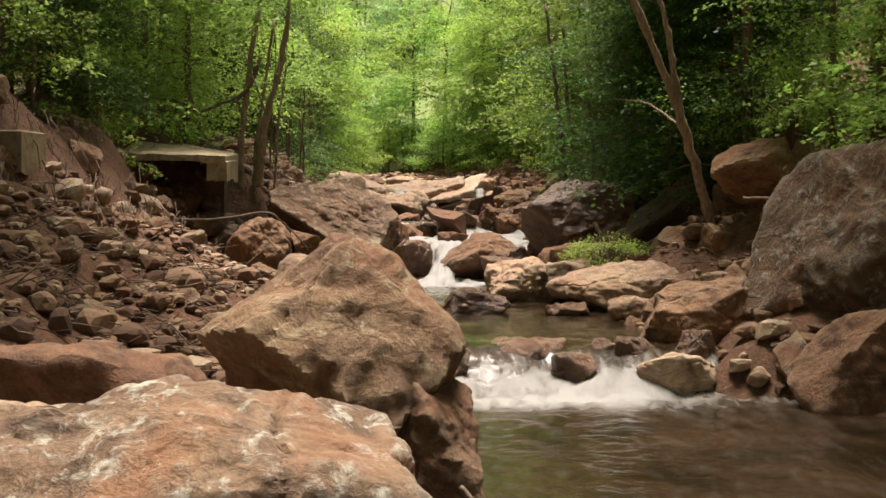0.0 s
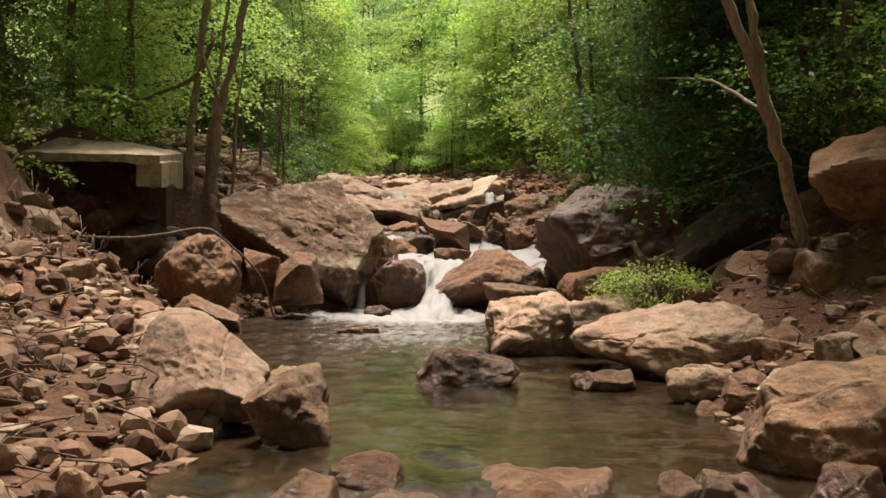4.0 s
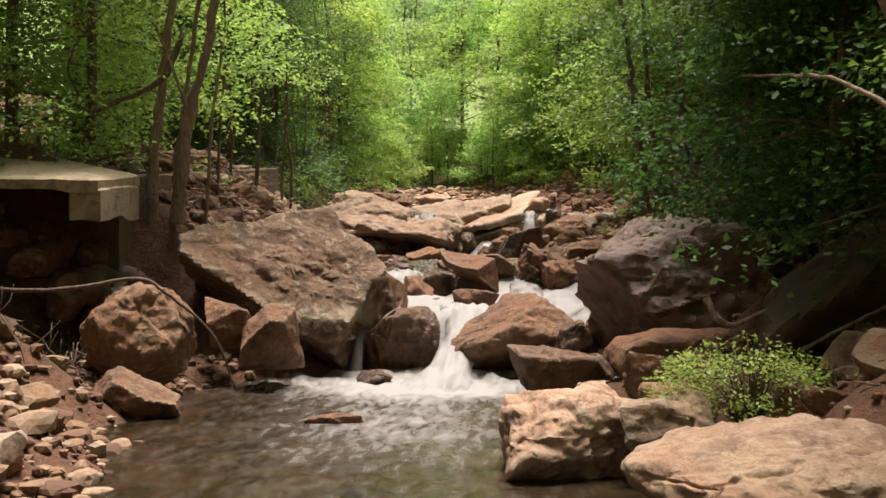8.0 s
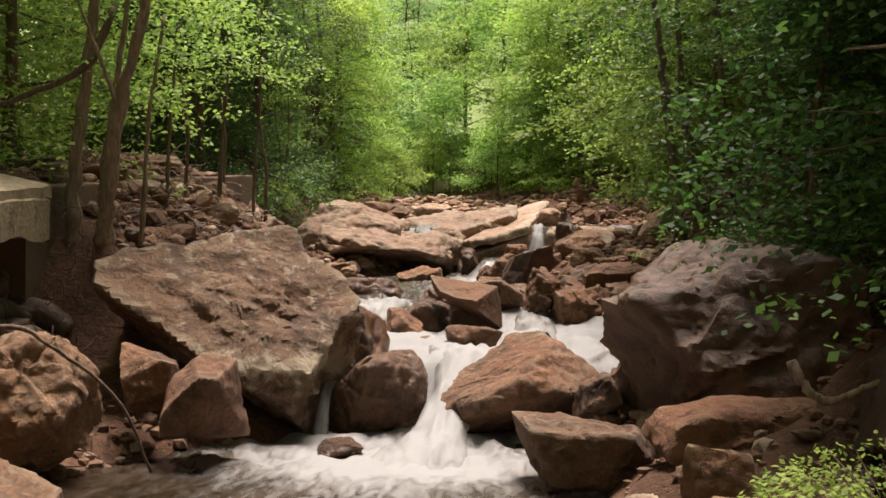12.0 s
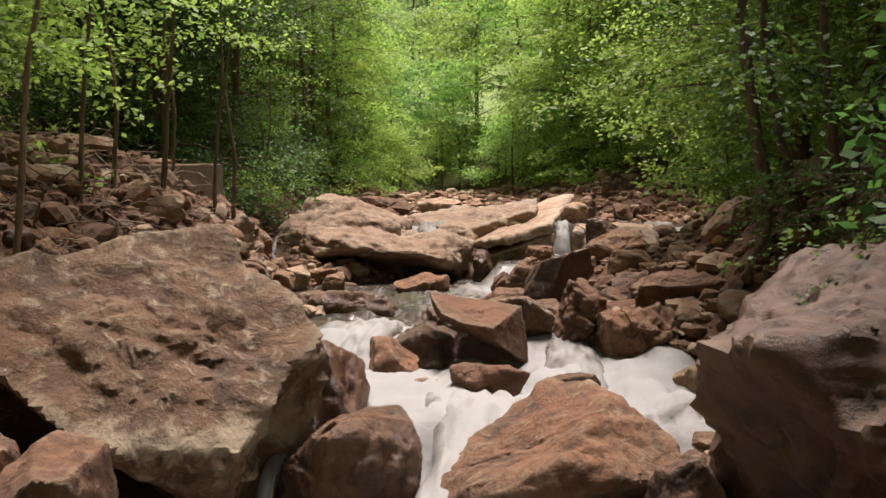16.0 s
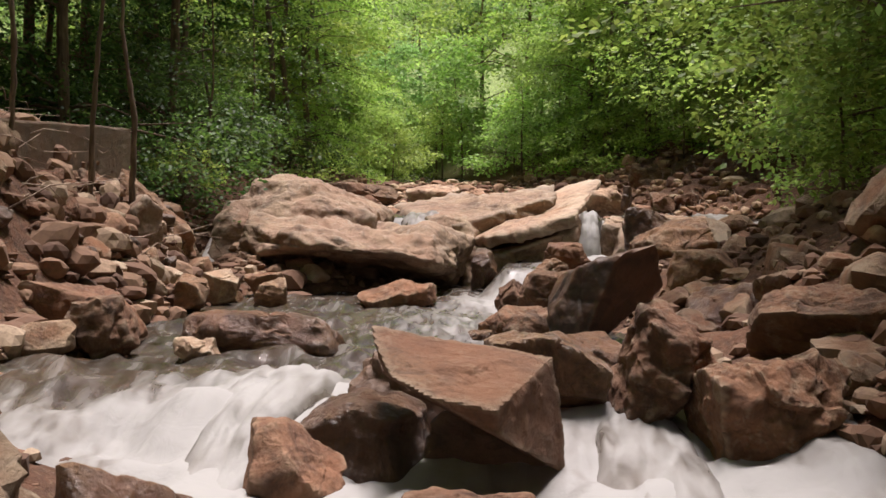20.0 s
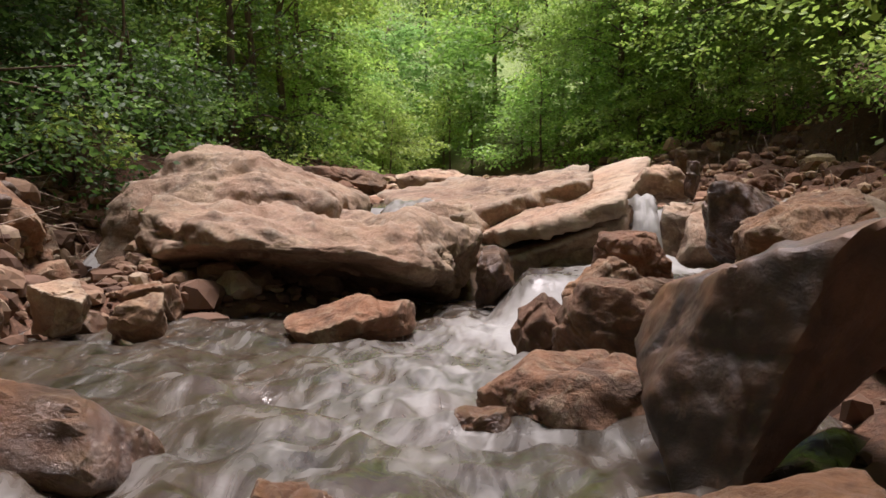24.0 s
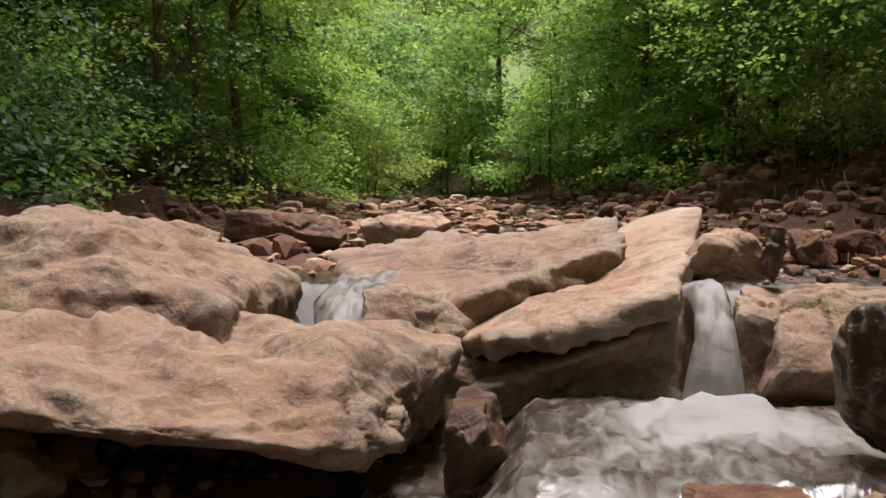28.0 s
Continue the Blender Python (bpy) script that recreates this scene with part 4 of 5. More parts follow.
boulder("boulder", "shaded rust-red boulder under the lichened boulder", (3.5, 10.2, 0.5), (0.7, 0.7, 0.6), 74, RED, "bank boulders", sub=5)
# the pool
boulder("boulder", "low rust-brown stone just awash in the pool", (-1.0, 19.3, 0.54), (0.6, 0.4, 0.2), 75, RED, "pool stones", sub=5)
boulder("boulder", "small dark stone in the foam under the fall", (-0.98, 22.1, 0.58), (0.48, 0.4, 0.3), 76, WET, "pool stones", sub=5, hard=8)
boulder("boulder", "wet brown boulder behind the round boulder", (-1.04, 24.35, 1.42), (0.46, 0.65, 1.0), 77, WET, "rapid stones", sub=5, hard=40, cuts=[(0.7, -0.4, 0.5, 0.7)])
boulder("boulder", "round pale cobble in the rapid", (-0.4, 25.3, 1.36), (0.3, 0.28, 0.24), 78, PALE, "rapid stones", sub=5, hard=6)
boulder("boulder", "ochre boulder on the gravel bar", (-3.08, 15.9, 0.78), (0.66, 0.5, 0.5), 79, TAN, "bar boulders", sub=5)
boulder("boulder", "low brown stone in shallow water", (-1.78, 14.15, 0.6), (0.42, 0.4, 0.32), 80, BROWN, "bar boulders", sub=5)
boulder("boulder", "tan stone at the water's edge", (-1.04, 13.3, 0.68), (0.48, 0.42, 0.4), 81, TAN, "bar boulders", sub=5)
boulder("boulder", "ochre boulder on the stony slope", (-4.23, 15.9, 1.2), (0.52, 0.45, 0.42), 82, TAN, "bar boulders", sub=5)
# the boulder field beside the upper rapid
boulder("boulder", "craggy brown boulder beside the chute", (1.12, 26.85, 1.98), (0.66, 0.65, 0.72), 83, BROWN, "boulder field", rough=1.5, sub=6)
boulder("boulder", "craggy wet boulder leaning over the chute", (1.66, 26.55, 1.75), (0.9, 0.8, 0.72), 84, BROWN, "boulder field", rough=1.6, sub=6)
boulder("boulder", "dark-sided brown boulder with a bright top edge", (2.3, 27.8, 2.05), (1.1, 0.9, 0.72), 85, BROWN, "boulder field", cuts=[(-0.4, -0.7, -0.6, 0.4), (-0.3, -0.3, 0.9, 0.75)], sub=6, hard=44)
boulder("boulder", "broad brown boulder in the boulder field", (2.85, 30.2, 2.25), (1.05, 0.9, 0.85), 86, BROWN, "boulder field", sub=5)
boulder("boulder", "tall brown boulder at the edge of the field", (2.75, 29.0, 2.2), (0.6, 0.7, 0.85), 87, TAN, "boulder field", sub=5)
boulder("boulder", "tan boulder in the boulder field", (2.07, 31.7, 2.3), (0.8, 0.7, 0.6), 88, TAN, "boulder field", sub=5)
boulder("boulder", "tan boulder with a shadowed side", (2.9, 32.5, 2.5), (0.72, 0.7, 0.7), 89, TAN, "boulder field", sub=5)
boulder("boulder", "brown angular boulder by the rapid", (1.95, 29.5, 2.05), (0.7, 0.6, 0.6), 90, WET, "boulder field", sub=5)
boulder("boulder", "dark square boulder above the fall's pool", (1.95, 35.7, 2.68), (0.85, 0.8, 0.9), 91, WET, "boulder field", hard=40, sub=6)
boulder("boulder", "pale slab tilted against dark boulders", (2.5, 34.6, 2.6), (1.1, 0.9, 0.7), 92, PALE, "boulder field", hard=40, cuts=[(-0.4, -0.5, 0.8, 0.5)], sub=5)
boulder("boulder", "rust-brown square boulder under the fall", (0.72, 33.25, 2.28), (0.58, 0.6, 0.72), 93, RED, "boulder field", hard=44, sub=6)
boulder("boulder", "angular tan boulder in the rapid's edge", (0.5, 32.75, 2.12), (0.56, 0.5, 0.68), 94, TAN, "boulder field", hard=44, sub=6)
boulder("boulder", "small rust-brown block at the rapid's edge", (0.12, 32.6, 2.0), (0.46, 0.45, 0.45), 95, RED, "boulder field", sub=5)
boulder("boulder", "long layered slab stepping into the rapid", (0.74, 31.4, 2.02), (1.15, 0.9, 0.7), 96, BROWN, "boulder field", hard=40, strata=2.4, sub=6)
boulder("boulder", "low layered slab awash beside the dark boulder", (0.38, 30.35, 1.82), (1.1, 0.9, 0.5), 396, BROWN, "boulder field", hard=40, strata=2.0, sub=6)
boulder("boulder", "big tan boulder with a deep shadow under it", (1.95, 33.5, 2.5), (1.0, 0.9, 0.95), 97, TAN, "boulder field", cuts=[(-0.3, -0.6, -0.7, 0.5)], sub=6)
boulder("boulder", "narrow craggy rock at the whale-back's nose", (-0.42, 36.2, 2.2), (0.42, 0.6, 0.66), 98, WET, "boulder field", sub=5)
boulder("boulder", "low dark rock beside the wedge", (0.62, 27.9, 1.85), (0.9, 0.6, 0.4), 99, WET, "rapid stones", sub=5)
boulder("boulder", "dark rock awash above the step", (-0.55, 28.6, 1.76), (0.32, 0.3, 0.22), 100, WET, "rapid stones", sub=5)
boulder("boulder", "small dark rock awash in the rapid", (-0.1, 30.0, 1.8), (0.28, 0.25, 0.16), 101, WET, "rapid stones", sub=4)
# the left bar above the step
boulder("boulder", "brown boulder at the rapid's edge", (-2.85, 28.4, 1.95), (0.55, 0.5, 0.55), 102, BROWN, "bar boulders", sub=5)
boulder("boulder", "rust-brown boulder with a smooth back", (-3.25, 28.9, 2.0), (0.92, 0.7, 0.62), 103, RED, "bar boulders", sub=5)
boulder("boulder", "pale wedge of stone standing in the rubble", (-4.5, 33.0, 2.75), (0.75, 0.6, 0.8), 104, PALE, "bar boulders", hard=34, cuts=[(-0.5, -0.3, 0.8, 0.5)], sub=5)
boulder("boulder", "brown stone below the side trickle", (-4.1, 35.8, 2.15), (0.7, 0.6, 0.5), 105, RED, "bar boulders", sub=5)
boulder("boulder", "round brown stone at the rapid's edge", (-3.1, 33.9, 2.03), (0.52, 0.45, 0.36), 106, TAN, "bar boulders", sub=5)
boulder("boulder", "tan stone at the rapid's edge", (-2.76, 32.9, 2.0), (0.46, 0.4, 0.36), 107, TAN, "bar boulders", sub=5)
boulder("boulder", "small pale stone before the low boulder", (-2.12, 28.4, 1.8), (0.34, 0.3, 0.24), 108, PALE, "bar boulders", sub=5)
boulder("boulder", "pale upright stone in the rubble", (-3.35, 33.0, 2.06), (0.45, 0.4, 0.42), 109, PALE, "bar boulders", sub=5)
boulder("boulder", "tan angular stone in the rubble", (-3.3, 31.7, 2.05), (0.4, 0.4, 0.42), 110, TAN, "bar boulders", sub=5)
lean_slab = boulder("boulder", "long narrow slab leaning like a fallen beam", (-4.87, 34.3, 3.1), (1.9, 0.55, 0.45), 111, TAN, "bar boulders", hard=34, sub=5)
lean_slab.rotation_euler = (0, radians(40), radians(-14))
# upstream
boulder("boulder", "pale rounded block on the lip of the fall", (1.45, 39.3, 3.32), (0.9, 0.7, 0.5), 112, PALE, "upstream stones", hard=24, sub=5)
boulder("boulder", "dark stone beside the pale block", (1.86, 39.1, 3.34), (0.2, 0.4, 0.5), 113, DARK, "upstream stones", sub=5)
boulder("boulder", "tan craggy boulder upstream", (-3.27, 42.6, 3.5), (1.45, 1.0, 0.62), 114, TAN, "upstream stones", sub=5)
boulder("boulder", "pale boulder upstream of the ledge", (-1.9, 43.2, 3.5), (1.15, 0.9, 0.62), 115, PALE, "upstream stones", sub=5)
boulder("boulder", "rust-red stone in the upper stream", (3.3, 41.8, 3.4), (0.7, 0.6, 0.42), 116, RED, "upstream stones", sub=5)
boulder("boulder", "brown stone in the upper stream", (2.75, 41.6, 3.4), (0.5, 0.5, 0.42), 117, BROWN, "upstream stones", sub=5)
boulder("boulder", "tan boulder on the far bank", (3.2, 48.0, 4.05), (1.2, 0.9, 0.9), 118, TAN, "upstream stones", sub=5)
boulder("boulder", "pale block perched on the red bank", (5.2, 50.5, 4.9), (0.95, 0.8, 0.8), 119, PALE, "upstream stones", sub=5)
boulder("boulder", "low boulder behind the whale-back", (-4.1, 40.5, 3.35), (1.3, 1.0, 0.6), 120, PALE, "upstream stones", sub=5)
boulder("boulder", "shaded tan block on the trunk-side slope", (4.9, 17.6, 2.2), (0.9, 0.8, 0.9), 121, BROWN, "bank boulders", sub=5)

# ---- loose stones: ten shapes, laid again and again ----
rng = np.random.default_rng(21)
STONES = [chipped(mesh_of("stone", *rock_shape((1.0, rng.uniform(0.7, 1.0), rng.uniform(0.45, 0.8)), 200 + i, sub=3, hard=44, chips=8, rough=0.8), m), 24) for i, m in enumerate((TAN, BROWN, RED, TAN, PALE, BROWN, TAN, RED, PALE, BROWN, TAN, BROWN))]
WET_STONES = [chipped(mesh_of("stone", *rock_shape((1.0, 0.85, 0.6), 230 + i, sub=3, hard=30, rough=0.8), WET), 24) for i in range(3)]
STONE_WORDS = ("loose angular sandstone block on the stony bank", "loose brown sandstone block on the stony bank", "loose rust-red sandstone block on the stony bank", "loose pale sandstone block on the stony bank")
STONE_LABEL = {TAN: STONE_WORDS[0], BROWN: STONE_WORDS[1], RED: STONE_WORDS[2], PALE: STONE_WORDS[3]}


def height_at(x, y):
    return float(ground(np.array([x]), np.array([y]))[0])


def scatter(count, x0, x1, y0, y1, small, large, group, name="stone"):
    for _ in range(count):
        y = rng.uniform(y0, y1)
        x = rng.uniform(x0, x1)
        size = small + (large - small) * rng.uniform() ** 2.2
        me = STONES[rng.integers(len(STONES))]
        z = height_at(x, y)
        if z < level(y) - 0.12:
            me = WET_STONES[rng.integers(3)]
        ob = new(name, me)
        ob.location, ob.scale = (x, y, z + size * 0.14), (size, size * rng.uniform(0.8, 1.2), size * rng.uniform(0.8, 1.2))
        ob.rotation_euler = (rng.normal(0, 0.35), rng.normal(0, 0.35), rng.uniform(0, 6.28))
        tagged(ob, STONE_LABEL.get(me.materials[0], "dark wet stone lying in the stream"), "stone", group)


scatter(72, -5.4, -1.5, 7.6, 18.5, 0.14, 0.5, "stones of the lower bar")
scatter(16, -2.2, -0.9, 6.8, 11.5, 0.14, 0.34, "stones of the lower bar")
scatter(30, 2.4, 5.4, 10.5, 19.0, 0.18, 0.55, "blocks of the shaded bank", "rock_block")
scatter(66, -6.0, -2.6, 26.5, 37.5, 0.2, 0.6, "stones of the upper bar")
scatter(66, 1.2, 5.0, 24.5, 37.5, 0.3, 0.9, "blocks of the boulder field", "rock_block")
scatter(34, -5.2, -2.8, 26.0, 36.0, 0.18, 0.5, "stones of the upper bar")
scatter(12, -3.8, -2.0, 19.8, 22.6, 0.14, 0.4, "stones under the great boulder")
scatter(18, 1.3, 2.6, 21.0, 25.5, 0.16, 0.42, "stones beside the fall")
scatter(34, 1.7, 3.6, 22.6, 27.0, 0.14, 0.5, "stones beside the fall")


def gravel(name, label, count, x0, x1, y0, y1, small, large, material, seed, fine=1, lift=False):
    """Countless little stones on the ground, as one mesh."""
    g = np.random.default_rng(seed)
    d, faces = ball(fine)
    x, y = g.uniform(x0, x1, count), g.uniform(y0, y1, count)
    z = ground(x, y)
    if lift:
        z = np.maximum(z, level(y) - g.uniform(0.0, 0.14, count))
    keep = z > level(y) - 0.3
    x, y, z = x[keep], y[keep], z[keep]
    n = len(x)
    size = small + (large - small) * g.uniform(0, 1, n) ** 2
    shapes = np.stack([rock_shape((2, 2, 2), 400 + k, sub=fine, hard=44, chips=7, rough=0.4)[0] for k in range(8)])
    jit = shapes[g.integers(0, 8, n)] * g.uniform(0.5, 1.15, (n, 1, 3))
    turn = g.uniform(0, 6.28, n)
    c, s_ = np.cos(turn)[:, None], np.sin(turn)[:, None]
    v = np.stack([jit[..., 0] * c - jit[..., 1] * s_, jit[..., 0] * s_ + jit[..., 1] * c, jit[..., 2] * 0.7], 2) * size[:, None, None] / 2
    v = v + np.stack([x, y, z + size * 0.15], 1)[:, None]
    f = np.asarray(faces)[None] + (np.arange(n) * len(d))[:, None, None]
    return tagged(new(name, mesh_of(name, v.reshape(-1, 3), f.reshape(-1, 3), material, smooth=False)), label, "gravel", kind="stuff")


def gravel_material(name, gain):
    m, nodes, links, bsdf = shader(name)
    geo = nodes.new("ShaderNodeNewGeometry")
    c = ramp(nodes, links, geo.outputs["Random Per Island"], [(k, tuple(gain * v for v in tone)) for k, tone in ((0.0, (0.075, 0.036, 0.02)), (0.4, (0.16, 0.082, 0.045)), (0.75, (0.24, 0.145, 0.085)), (1.0, (0.37, 0.28, 0.19)))])
    n = node(nodes, "ShaderNodeTexNoise", Scale=30.0, Detail=5.0)
    links.new(geo.outputs["Position"], n.inputs["Vector"])
    links.new(mixed(nodes, links, ramp(nodes, links, n.outputs[0], [(0.4, (0.0,)), (0.7, (0.5,))]), c, (0.1, 0.06, 0.04)), bsdf.inputs["Base Color"])
    bsdf.inputs["Roughness"].default_value = 0.9
    return m


GRAVEL = gravel_material("mixed_gravel", 1.0)
WASHED = gravel_material("washed_pale_gravel", 1.6)
gravel("gravel", "loose brown gravel and pebbles on the lower bar", 4300, -5.2, -0.6, 6.5, 22.5, 0.035, 0.2, GRAVEL, 1)
gravel("gravel", "loose gravel and pebbles on the shaded bank", 1500, 1.6, 5.2, 9.5, 24.0, 0.04, 0.18, GRAVEL, 2)
scatter(16, 2.45, 3.7, 9.7, 11.6, 0.2, 0.5, "blocks of the shaded bank", "rock_block")
gravel("cobbles", "angular dark rubble beside the fall", 520, 1.6, 4.0, 22.4, 27.4, 0.1, 0.3, GRAVEL, 9, fine=2)
gravel("gravel", "loose gravel and rubble on the upper bar", 3000, -6.2, -1.6, 24.5, 38.0, 0.05, 0.24, GRAVEL, 3)
gravel("gravel", "rubble between the boulders of the field", 2000, 0.8, 5.5, 24.0, 38.0, 0.06, 0.26, GRAVEL, 4)
gravel("gravel", "cobbles and gravel of the upper stream bed", 2600, -5.5, 5.0, 40.0, 58.0, 0.08, 0.3, WASHED, 5, lift=True)
gravel("cobbles", "pale and brown boulders strewn over the upper stream bed", 900, -5.5, 4.5, 40.2, 58.0, 0.14, 0.5, WASHED, 6, fine=2, lift=True)
gravel("cobbles", "angular brown rubble covering the upper bar", 900, -6.2, -2.6, 26.0, 37.0, 0.14, 0.46, GRAVEL, 8, fine=2)
gravel("cobbles", "angular rubble on the lower bar", 700, -5.2, -1.2, 7.0, 18.5, 0.14, 0.38, GRAVEL, 7, fine=2)

# ---- trees ----
def leaves(centres, ahead, size, rng, simple=False):
    """Pointed leaves at centres that point ahead, mostly facing up; simple ones are one triangle."""
    n = len(centres)
    nrm = rng.normal(0, 0.38, (n, 3)) + np.array([0, 0, 0.85])
    a = ahead + rng.normal(0, 0.5, (n, 3))
    a /= np.linalg.norm(a, axis=1)[:, None]
    s = np.cross(a, nrm)
    s /= np.linalg.norm(s, axis=1)[:, None]
    L = (size * rng.uniform(0.6, 1.3, n))[:, None]
    if simple:
        return np.stack([centres, centres + a * L + s * L * 0.3, centres + a * L * 0.9 - s * L * 0.35], 1).reshape(-1, 3), np.arange(3 * n).reshape(-1, 3)
    verts = np.stack([centres, centres + a * L * 0.5 + s * L * 0.3, centres + a * L, centres + a * L * 0.5 - s * L * 0.3], 1).reshape(-1, 3)
    return verts, np.arange(4 * n).reshape(-1, 4)


def spray(rng, root, out, length, wide, count, droop):
    """Places along a flat drooping fan of twigs, and the ways their leaves point."""
    u = rng.uniform(0, 1, count) ** 0.75
    across = np.array([-out[1], out[0], 0.0])
    v = rng.normal(0, 0.5, count) * (0.35 + 0.65 * np.sin(np.pi * np.clip(u * 0.9 + 0.1, 0, 1)))
    at = root + out * (u * length)[:, None] + across * (v * wide)[:, None]
    at[:, 2] += -droop * length * u ** 2 - 0.25 * wide * v ** 2 + rng.normal(0, 0.03 * length + 0.015, count)
    return at, out * 0.8 + across * np.sign(v)[:, None] * 0.7 + np.array([0, 0, -0.25])


def tree_parts(seed, height, crown_from, radius, sprays, per_spray, leaf, trunk_r, lean=(0, 0), twig=1.0, simple=False, bias=1.15):
    rng = np.random.default_rng(seed)
    t = np.linspace(0, 1, 9)
    wob = np.cumsum(rng.normal(0, 0.02 * height, (9, 2)), 0) * t[:, None]
    spine = np.stack([wob[:, 0] + lean[0] * t, wob[:, 1] + lean[1] * t, t * height - 0.3], 1)
    pieces = [tube(spine, trunk_r * (1 - 0.85 * t) + 0.006 + trunk_r * 0.5 * np.exp(-t * 25), 8)]
    ends, aheads = [], []
    for k in range(sprays):
        if k % 7 == 0:
            f = crown_from + (1 - crown_from) * rng.uniform(0, 1) ** bias
            base = np.array([np.interp(f, t, spine[:, i]) for i in range(3)])
            a = rng.uniform(0, 2 * np.pi)
            lump = 0.75 + 0.35 * math.sin(3 * a + seed + 9 * f) + 0.2 * math.sin(14 * f + 2 * a)
            shape = math.sin(math.pi * min(1, (f - crown_from) / (1 - crown_from) * 0.72 + 0.26)) ** 0.6
            reach = radius * shape * lump * rng.uniform(0.25, 1.0) ** 0.5
            out = np.array([math.cos(a), math.sin(a), 0])
            clump = base + out * reach + np.array([0, 0, reach * rng.uniform(-0.2, 0.3)])
            mid = (base + clump) / 2 + np.array([0, 0, 0.12 * reach])
            pieces.append(tube([base, mid, clump], [trunk_r * 0.28 * (1 - 0.6 * f) + 0.004, trunk_r * 0.14 + 0.003, 0.004], 4))
        tip = clump + rng.normal(0, 1, 3) * np.array([0.42, 0.42, 0.2]) * twig * max(1.0, radius / 2.6)
        b = a + rng.normal(0, 0.7)
        way = np.array([math.cos(b), math.sin(b), 0])
        c, d = spray(rng, tip - way * twig * 0.4, way, twig * rng.uniform(0.7, 1.3), twig * 0.75, per_spray, rng.uniform(0.15, 0.55))
        ends.append(c)
        aheads.append(d)
    return joined(pieces), leaves(np.concatenate(ends), np.concatenate(aheads), leaf, rng, simple)


def tree(name, label, leaf_mat, bark=BARK, **shape):
    wood, green = tree_parts(**shape)
    ob = new(name)
    part("trunk", mesh_of("trunk", *wood, bark), ob)
    part("crown", mesh_of("crown", *green, leaf_mat, smooth=False), ob)
    return tagged(ob, label, "tree" if name == "tree" else "shrub")


rng = np.random.default_rng(4)


def grown(kind, x, y, scale=1.0, turn=0.0, sink=0.05, lean=0.0, group=""):
    """Plants a tree of that kind; the first of each kind is the pattern for the rest."""
    m = pose(x, y, height_at(x, y) - sink, 0, lean, turn) @ Matrix.Scale(scale, 4)
    proto, used = KINDS[kind]
    if used:
        return tagged(copy_thing(proto, m), group=group)
    KINDS[kind] = (proto, True)
    proto.matrix_basis = m
    return tagged(proto, group=group)


KINDS = {k: (t, False) for k, t in {
    "spring": tree("tree", "slender broadleaf tree in fresh spring leaf on the bank", LEAF, seed=1, height=9.0, crown_from=0.1, radius=2.5, sprays=250, per_spray=48, leaf=0.098, trunk_r=0.1),
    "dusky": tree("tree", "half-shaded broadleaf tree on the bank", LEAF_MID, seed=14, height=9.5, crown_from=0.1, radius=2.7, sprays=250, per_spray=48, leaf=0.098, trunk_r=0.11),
    "shaded": tree("tree", "broadleaf tree with leaves darkened for shade", LEAF_SHADE, seed=2, height=9.5, crown_from=0.08, radius=2.7, sprays=250, per_spray=48, leaf=0.098, trunk_r=0.12),
    "bright": tree("tree", "yellow-green tree leaning over the stream, leaves brightened for light", LEAF_LIT, seed=3, height=10.0, crown_from=0.04, radius=2.6, sprays=270, per_spray=46, leaf=0.12, trunk_r=0.1),
    "high": tree("tree", "tall bare-stemmed tree in the shade of the wood", LEAF, seed=9, height=11.0, crown_from=0.3, radius=2.8, sprays=190, per_spray=48, leaf=0.098, trunk_r=0.12),
    "back": tree("tree", "broadleaf tree in the wood behind the bank", LEAF_MID, seed=8, height=11.5, crown_from=0.06, radius=3.0, sprays=170, per_spray=90, leaf=0.105, trunk_r=0.12, twig=1.2, simple=True),
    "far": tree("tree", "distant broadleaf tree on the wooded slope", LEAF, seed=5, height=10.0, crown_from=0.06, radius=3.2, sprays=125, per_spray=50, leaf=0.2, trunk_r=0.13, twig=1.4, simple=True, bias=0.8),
    "far_bright": tree("tree", "distant tree on the wooded slope, leaves paled for haze", LEAF_FAR_HAZE, seed=6, height=10.0, crown_from=0.04, radius=3.1, sprays=125, per_spray=46, leaf=0.21, trunk_r=0.13, twig=1.4, simple=True, bias=0.8),
    "hazy": tree("tree", "tree high on the far slope, leaves tinted pale for haze", LEAF_HAZY, seed=12, height=10.0, crown_from=0.04, radius=3.4, sprays=105, per_spray=40, leaf=0.26, trunk_r=0.13, twig=1.5, simple=True, bias=0.8),
    "canopy": tree("tree", "tall tree added to shade the bank with a dense high crown", LEAF_SHADE, seed=17, height=10.5, crown_from=0.5, radius=3.3, sprays=330, per_spray=60, leaf=0.15, trunk_r=0.13, twig=1.2, simple=True),
    "shrub": tree("shrub", "low leafy shrub at the foot of the bank", LEAF, seed=7, height=2.2, crown_from=0.06, radius=1.1, sprays=60, per_spray=36, leaf=0.08, trunk_r=0.022, twig=0.55),
}.items()}
